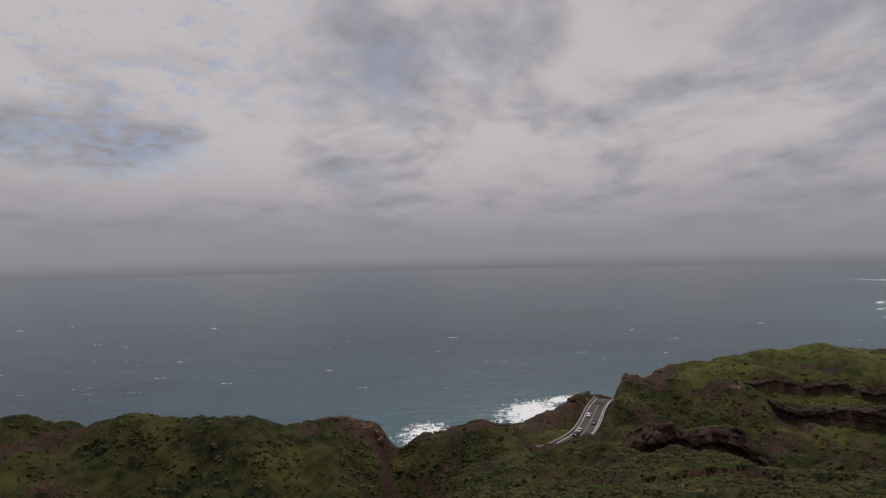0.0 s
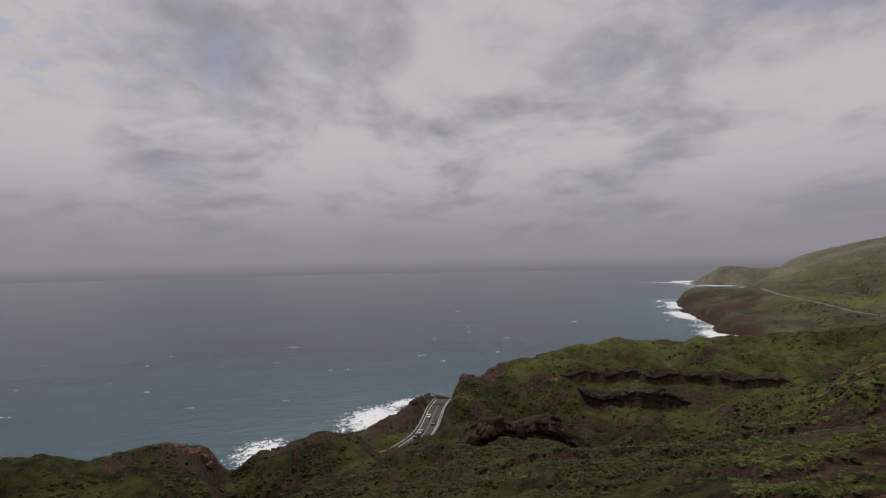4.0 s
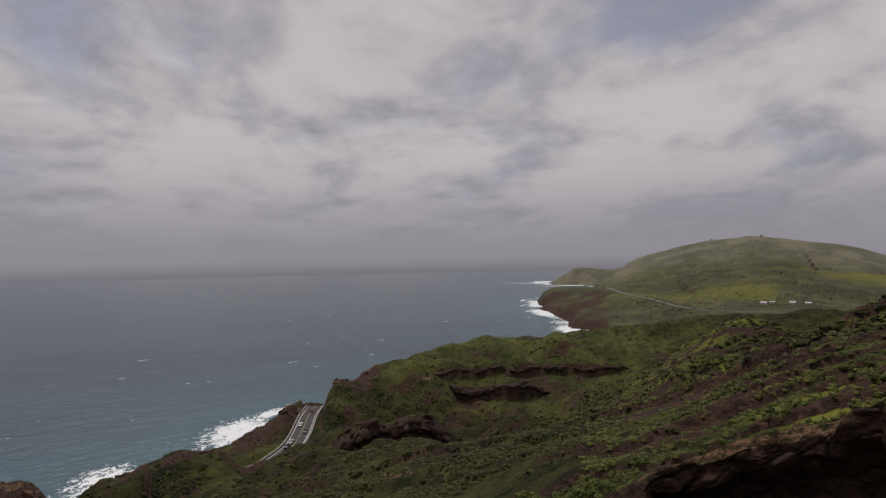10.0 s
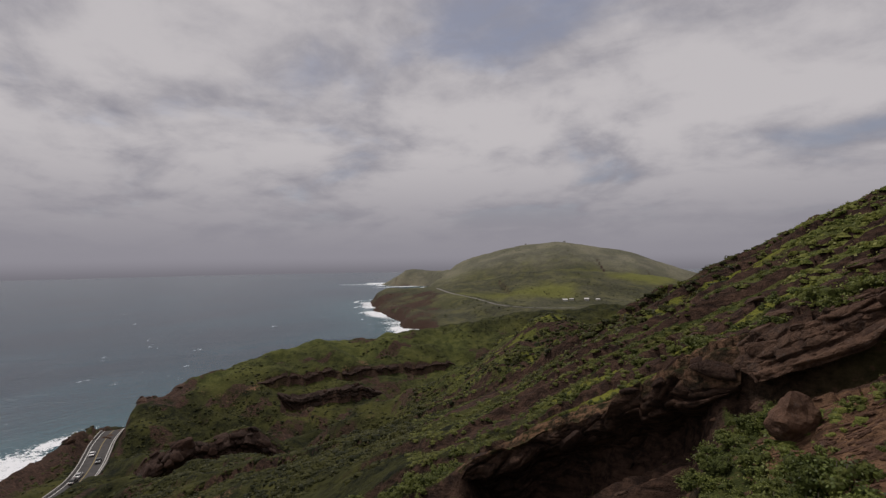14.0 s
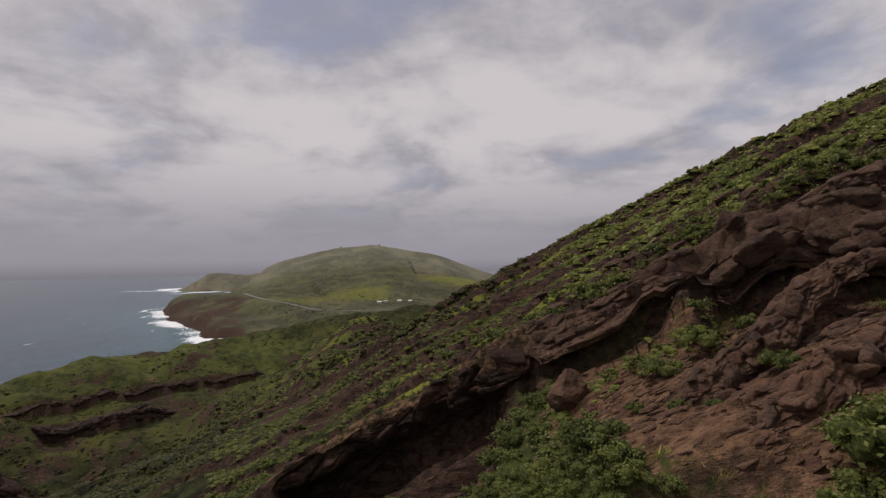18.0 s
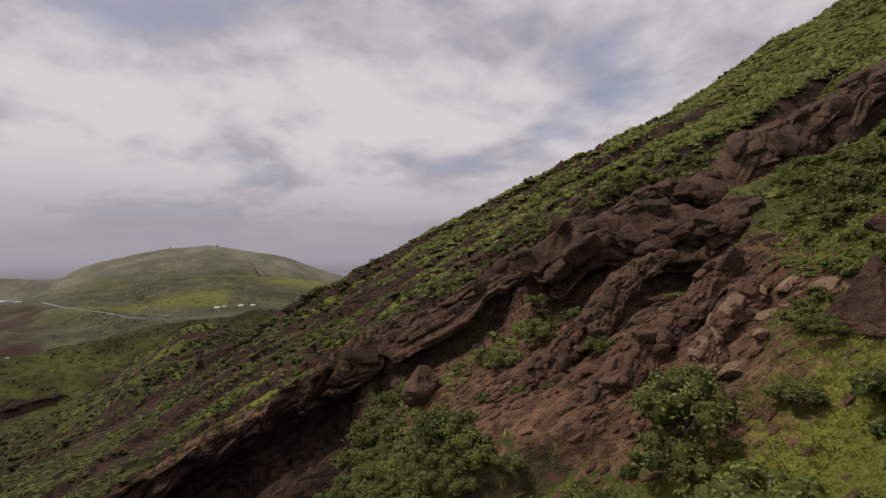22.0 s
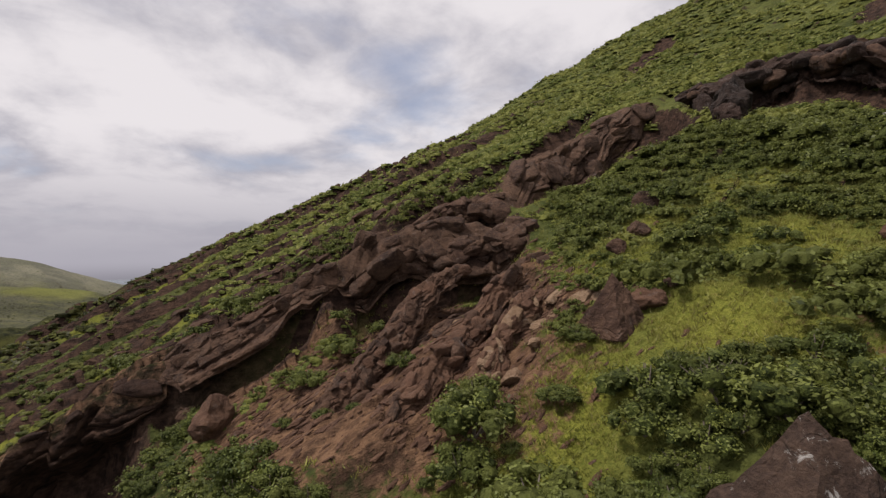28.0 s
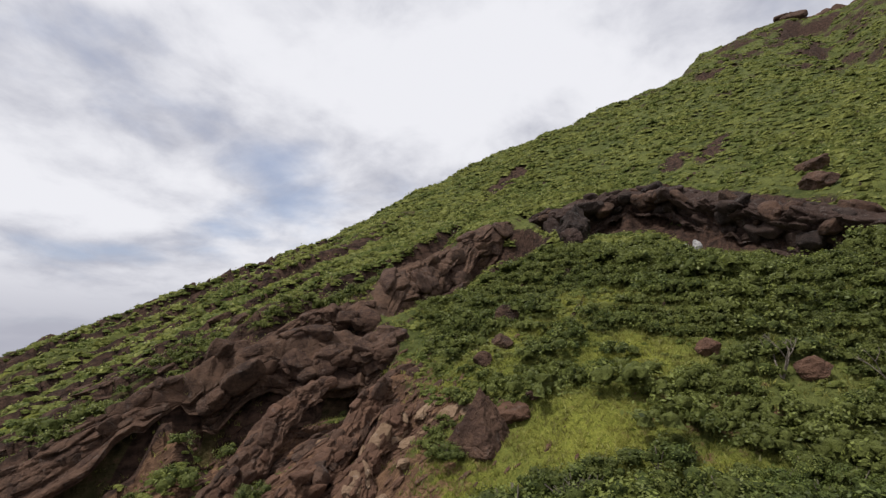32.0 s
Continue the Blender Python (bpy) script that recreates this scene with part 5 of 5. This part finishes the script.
if rest:
    tagged(new("thicket", quad_mesh("thicket", np.concatenate(rest), LEAF, domes(np.concatenate(rest_at), np.concatenate(rest_size), rng, 6, 2, -0.6, 0.24, 0.7))), "dense green thicket covering the slope", "scrub", kind="stuff")


# low scrub on all the middle slopes: small leafy mounds
def mounds(name, label, count, r0, r1, b0, b1, mat, leaves, low, high, cover, seed, leaf=1.0):
    rng = np.random.default_rng(seed)
    b = np.radians(rng.uniform(b0, b1, count))
    r = np.exp(rng.uniform(math.log(r0), math.log(r1), count))
    x, y = r * np.sin(b), r * np.cos(b)
    z = surface(x, y)
    dx, dy = surface(x + 0.7, y) - z, surface(x, y + 0.7) - z
    steep = np.hypot(dx, dy) / 0.7
    odds = (cover + 0.65 * bumps(x / 13, y / 13, 63) + 0.4 * bumps(x / 45, y / 45, 64) + 0.8 * step(450, 700, r) * bumps(x / 110, y / 110, 65)) * (1 - step(0.95, 1.5, steep)) * (z > 5) * (1 - 0.9 * step(0.5, 0.85, soil_at(x, y))) * (1 - 0.8 * step(0.6, 0.9, rock_at(x, y)))
    dr, _, _ = along(x, y, ROAD)
    keep = (rng.uniform(size=count) < odds) & (dr > 6.5) & ((r > 90) | (by_ledge(x, y) > 1.6 + 0.8 * bumps(x / 2, y / 2, 68)))
    x, y, z, r = x[keep], y[keep], z[keep], r[keep]
    k = len(x)
    size = rng.uniform(low, high, k) * (0.7 + 0.6 * rng.uniform(size=k) ** 2)
    size = size * np.clip(0.45 + r / 220, 0.5, 1.0)
    d = rng.normal(size=(k, leaves, 3))
    d[..., 2] = np.abs(d[..., 2]) * 0.8
    d /= np.linalg.norm(d, axis=2)[..., None]
    c = np.stack([x, y, z - 0.18 * size], 1)[:, None, :] + d * (size[:, None] * rng.uniform(0.75, 1.3, (k, leaves)))[..., None] * np.array([1.1, 1.1, 0.6])
    nn = d + rng.normal(size=d.shape) * 0.35 + np.array([0, 0, 0.4])
    nn /= np.linalg.norm(nn, axis=2)[..., None]
    long = (size[:, None] * leaf * rng.uniform(0.5, 0.95, (k, leaves))).ravel()
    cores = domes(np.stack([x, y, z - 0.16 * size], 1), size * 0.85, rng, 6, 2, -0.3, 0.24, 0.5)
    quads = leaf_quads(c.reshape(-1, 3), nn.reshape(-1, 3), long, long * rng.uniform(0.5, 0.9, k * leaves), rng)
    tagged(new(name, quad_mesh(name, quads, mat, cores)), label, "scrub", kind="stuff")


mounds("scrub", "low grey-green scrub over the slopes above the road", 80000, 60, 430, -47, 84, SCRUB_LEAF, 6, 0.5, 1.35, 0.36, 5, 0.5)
mounds("hill_scrub", "low green scrub on the upper crater flank", 39000, 46, 290, 88, 177, HILL_LEAF, 5, 0.4, 1.25, 0.85, 6, 0.45)
mounds("slope_scrub", "low olive-green scrub on the lower crater flank", 14000, 26, 200, 48, 88, MID_LEAF, 8, 0.34, 0.95, 0.9, 9, 0.4)
mounds("far_trees", "dark green trees scattered over the far valley", 22000, 430, 1900, 44, 79, SCRUB_LEAF, 3, 1.2, 3.0, 0.08, 8, 0.7)
mounds("face_scrub", "small low bushes between the rock bands", 15500, 26, 75, 88, 178, HILL_LEAF, 13, 0.34, 0.85, 0.85, 7, 0.36)

# grass in the open patches of the near slope
rng = np.random.default_rng(31)
n = 30000
b = np.radians(rng.uniform(96, 178, n))
r = np.sqrt(rng.uniform(12.0 ** 2, 44.0 ** 2, n))
x, y = r * np.sin(b), r * np.cos(b)
keep = rng.uniform(size=n) < 0.15 + 0.2 * (x < 0.55 * -y) + 0.9 * grass_sun_at(x, y) - 0.5 * (soil_at(x, y) > 0.6)
x, y = x[keep], y[keep]
z = surface(x, y)
n, blades = len(x), 9
root = np.stack([x, y, z - 0.03], 1)[:, None, :] + rng.normal(size=(n, blades, 3)) * np.array([0.09, 0.09, 0.0])
lean = rng.normal(size=(n, blades, 3)) * np.array([0.12, 0.12, 0.0]) + np.array([0, 0, 1.0]) * rng.uniform(0.10, 0.27, (n, blades, 1))
side = rng.normal(size=(n, blades, 3)) * np.array([0.014, 0.014, 0.0])
blade = np.stack([root - side, root + side, root + lean * 0.75 + side * 0.6, root + lean], 2).reshape(-1, 4, 3)
tagged(new("grass", quad_mesh("grass", blade, GRASS_BLADE)), "yellow-green grass in open patches of the slope", "grass", kind="stuff")


# ---- cars on the coast road ----
def paint_material(name, colour, rough=0.35):
    m, n, b = material(name, rough, 0.5)
    at = n.add("TexCoord").outputs["Object"]
    dust = n.ramp(n.noise(at, 3.0, 4.0), 0.4, 0.7, 0.0, 0.25)
    n.link(n.mix(dust, (*colour, 1), (0.30, 0.27, 0.23, 1)), b.inputs["Base Color"])
    return m


GLASS, _, glass_node = material("dark_car_glass", 0.08, 0.6)
glass_node.inputs["Base Color"].default_value = (0.015, 0.018, 0.02, 1)
TYRE = plain("tyre_rubber", (0.015, 0.015, 0.015), (0.03, 0.03, 0.03), 8.0)
RIM = plain("wheel_rim", (0.35, 0.35, 0.36), (0.5, 0.5, 0.5), 8.0, 0.35, 0.5, 0.05, 0.002, 0.8)
LAMP = plain("lamp_lens", (0.6, 0.6, 0.58), (0.75, 0.75, 0.72), 6.0, 0.2, 0.5)
TAIL = plain("tail_lens", (0.30, 0.02, 0.02), (0.40, 0.03, 0.03), 6.0, 0.2, 0.5)


def prism(bm, outline, half, bevel=0.05):
    """A side outline of (along, up) made solid across the car."""
    left = [bm.verts.new((a, -half, u)) for a, u in outline]
    right = [bm.verts.new((a, half, u)) for a, u in outline]
    n = len(outline)
    bm.faces.new(left[::-1])
    bm.faces.new(right)
    for k in range(n):
        bm.faces.new((left[k], left[(k + 1) % n], right[(k + 1) % n], right[k]))
    bmesh.ops.recalc_face_normals(bm, faces=bm.faces)
    bmesh.ops.bevel(bm, geom=list(bm.edges), offset=bevel, segments=2, affect="EDGES")


def car(label, mat, at, turn):
    thing = tagged(new("car", None), label, "car", "cars on the coast road")
    bm = bmesh.new()
    prism(bm, [(-2.2, 0.35), (2.2, 0.35), (2.25, 0.7), (1.3, 0.92), (-1.9, 0.98), (-2.25, 0.8)], 0.88)
    part("body", bm, mat, thing)
    bm = bmesh.new()
    prism(bm, [(-1.75, 0.95), (0.95, 0.93), (0.25, 1.45), (-1.25, 1.47)], 0.76, 0.06)
    part("window", bm, GLASS, thing, "dark tinted glass cabin")
    bm = bmesh.new()
    prism(bm, [(-1.3, 1.43), (0.25, 1.42), (0.15, 1.50), (-1.2, 1.51)], 0.72, 0.02)
    part("roof", bm, mat, thing)
    for a in (-1.35, 1.4):
        for s in (-0.8, 0.8):
            bm = bmesh.new()
            bmesh.ops.create_cone(bm, cap_ends=True, segments=16, radius1=0.32, radius2=0.32, depth=0.22, matrix=Matrix.Translation((a, s, 0.32)) @ Matrix.Rotation(math.pi / 2, 4, "X"))
            wheel = part("wheel", bm, TYRE, thing)
            bm = bmesh.new()
            bmesh.ops.create_cone(bm, cap_ends=True, segments=12, radius1=0.2, radius2=0.17, depth=0.25, matrix=Matrix.Translation((a, s, 0.32)) @ Matrix.Rotation(math.pi / 2, 4, "X"))
            part("rim", bm, RIM, wheel)
    for s in (-0.62, 0.62):
        for name, a, mm in (("headlight", 2.2, LAMP), ("tail_light", -2.2, TAIL)):
            bm = bmesh.new()
            box(bm, a, s, 0.72, 0.12, 0.36, 0.14, 0, 0.02)
            part(name, bm, mm, thing)
    thing.matrix_world = Matrix.Translation(at) @ Matrix.Rotation(turn, 4, "Z")
    return thing


for label, mat, at, lane, back in (("white car driving on the coast road", paint_material("white_car_paint", (0.75, 0.75, 0.74)), 0.58, -1.75, 0),
                                   ("dark car driving on the coast road", paint_material("dark_car_paint", (0.03, 0.035, 0.04)), 0.545, 1.75, 1),
                                   ("silver car following the coast road", paint_material("silver_car_paint", (0.42, 0.42, 0.42)), 0.497, -1.75, 0),
                                   ("black car following a silver one", paint_material("black_car_paint", (0.02, 0.02, 0.022)), 0.478, -1.75, 0)):
    k = int(at * (len(way_line) - 1))
    way = (way_line[k + 1] - way_line[k - 1]).normalized()
    side = Vector((way.y, -way.x, 0)).normalized()
    car(label, mat, way_line[k] + side * lane + Vector((0, 0, 0.01)), math.atan2(way.y, way.x) + math.pi * back)

# ---- far buildings in the valley and huts on the far hill ----
WHITE_WALL = plain("white_plaster", (0.44, 0.43, 0.40), (0.58, 0.57, 0.53), 0.2)
ROOFING = plain("pale_roofing", (0.42, 0.40, 0.38), (0.60, 0.58, 0.55), 0.3)
PANE = plain("dark_window_glass", (0.03, 0.035, 0.04), (0.06, 0.065, 0.07), 1.0, 0.15, 0.5)


def house(label, x, y, long, deep, high, turn, panes=4):
    thing = tagged(new("building", None), label, "building", "white buildings in the valley")
    bm = bmesh.new()
    box(bm, 0, 0, high / 2 - 1, long, deep, high + 2)
    part("wall", bm, WHITE_WALL, thing)
    bm = bmesh.new()
    box(bm, 0, 0, high + 0.25, long + 1.2, deep + 1.2, 0.5, 0, 0.1)
    part("roof", bm, ROOFING, thing)
    for k in range(panes):
        for s in (-1, 1):
            bm = bmesh.new()
            box(bm, (k + 0.5) / panes * long - long / 2, s * (deep / 2 + 0.02), high * 0.55, long / panes * 0.3, 0.12, high * 0.3)
            part("window", bm, PANE, thing)
    thing.matrix_world = Matrix.Translation((x, y, ground(x, y))) @ Matrix.Rotation(radians(turn), 4, "Z")


for label, b, r, long, deep, high, turn in (("long white low building among green fields", 64.9, 1050, 26, 9, 2.6, 28), ("small white building beside the valley road", 65.6, 1062, 12, 8, 3, 20),
                                            ("white flat-roofed building in the valley", 67.2, 1080, 30, 9, 2.4, 24), ("pale building at the valley's end", 68.4, 1095, 24, 8, 2.2, 22),
                                            ("tiny white hut on the far hilltop", 64.9, 1898, 9, 7, 5, 10), ("tiny white hut on the far ridge", 60.6, 1898, 5, 5, 4, 0)):
    house(label, *polar(b, r), long, deep, high, turn)

# ---- bare branches beside the rock in the thicket ----
def branch(bm, a, d, thick, depth, rng):
    b = a + d
    turn = d.to_track_quat("Z", "Y").to_matrix().to_4x4()
    bmesh.ops.create_cone(bm, segments=6, radius1=thick, radius2=thick * 0.65, depth=d.length, matrix=Matrix.Translation((a + b) / 2) @ turn)
    if depth:
        for _ in range(2 if depth > 1 else 3):
            e = (d.normalized() + Vector((rng.uniform(-0.8, 0.8), rng.uniform(-0.8, 0.8), rng.uniform(-0.1, 0.5)))).normalized() * d.length * rng.uniform(0.55, 0.8)
            branch(bm, b, e, thick * 0.6, depth - 1, rng)


def dead_bush(label, x, y, size, seed):
    rng = random.Random(seed)
    bm = bmesh.new()
    for _ in range(3):
        branch(bm, Vector((0, 0, -0.1)), Vector((rng.uniform(-0.35, 0.35), rng.uniform(-0.35, 0.35), 0.6)) * size, 0.035 * size, 3, rng)
    ob = tagged(part("dead_bush", bm, BARK, None, label), category="bush")
    ob.location = (x, y, ground(x, y))


dead_bush("bare grey branches of a dead bush beside a red rock", 7.9, -26.0, 1.3, 3)
dead_bush("bare pale twigs showing through the thicket", 4.6, -27.5, 1.1, 4)
dead_bush("bare grey twigs beside the pointed boulder", 10.6, -16.0, 1.2, 5)
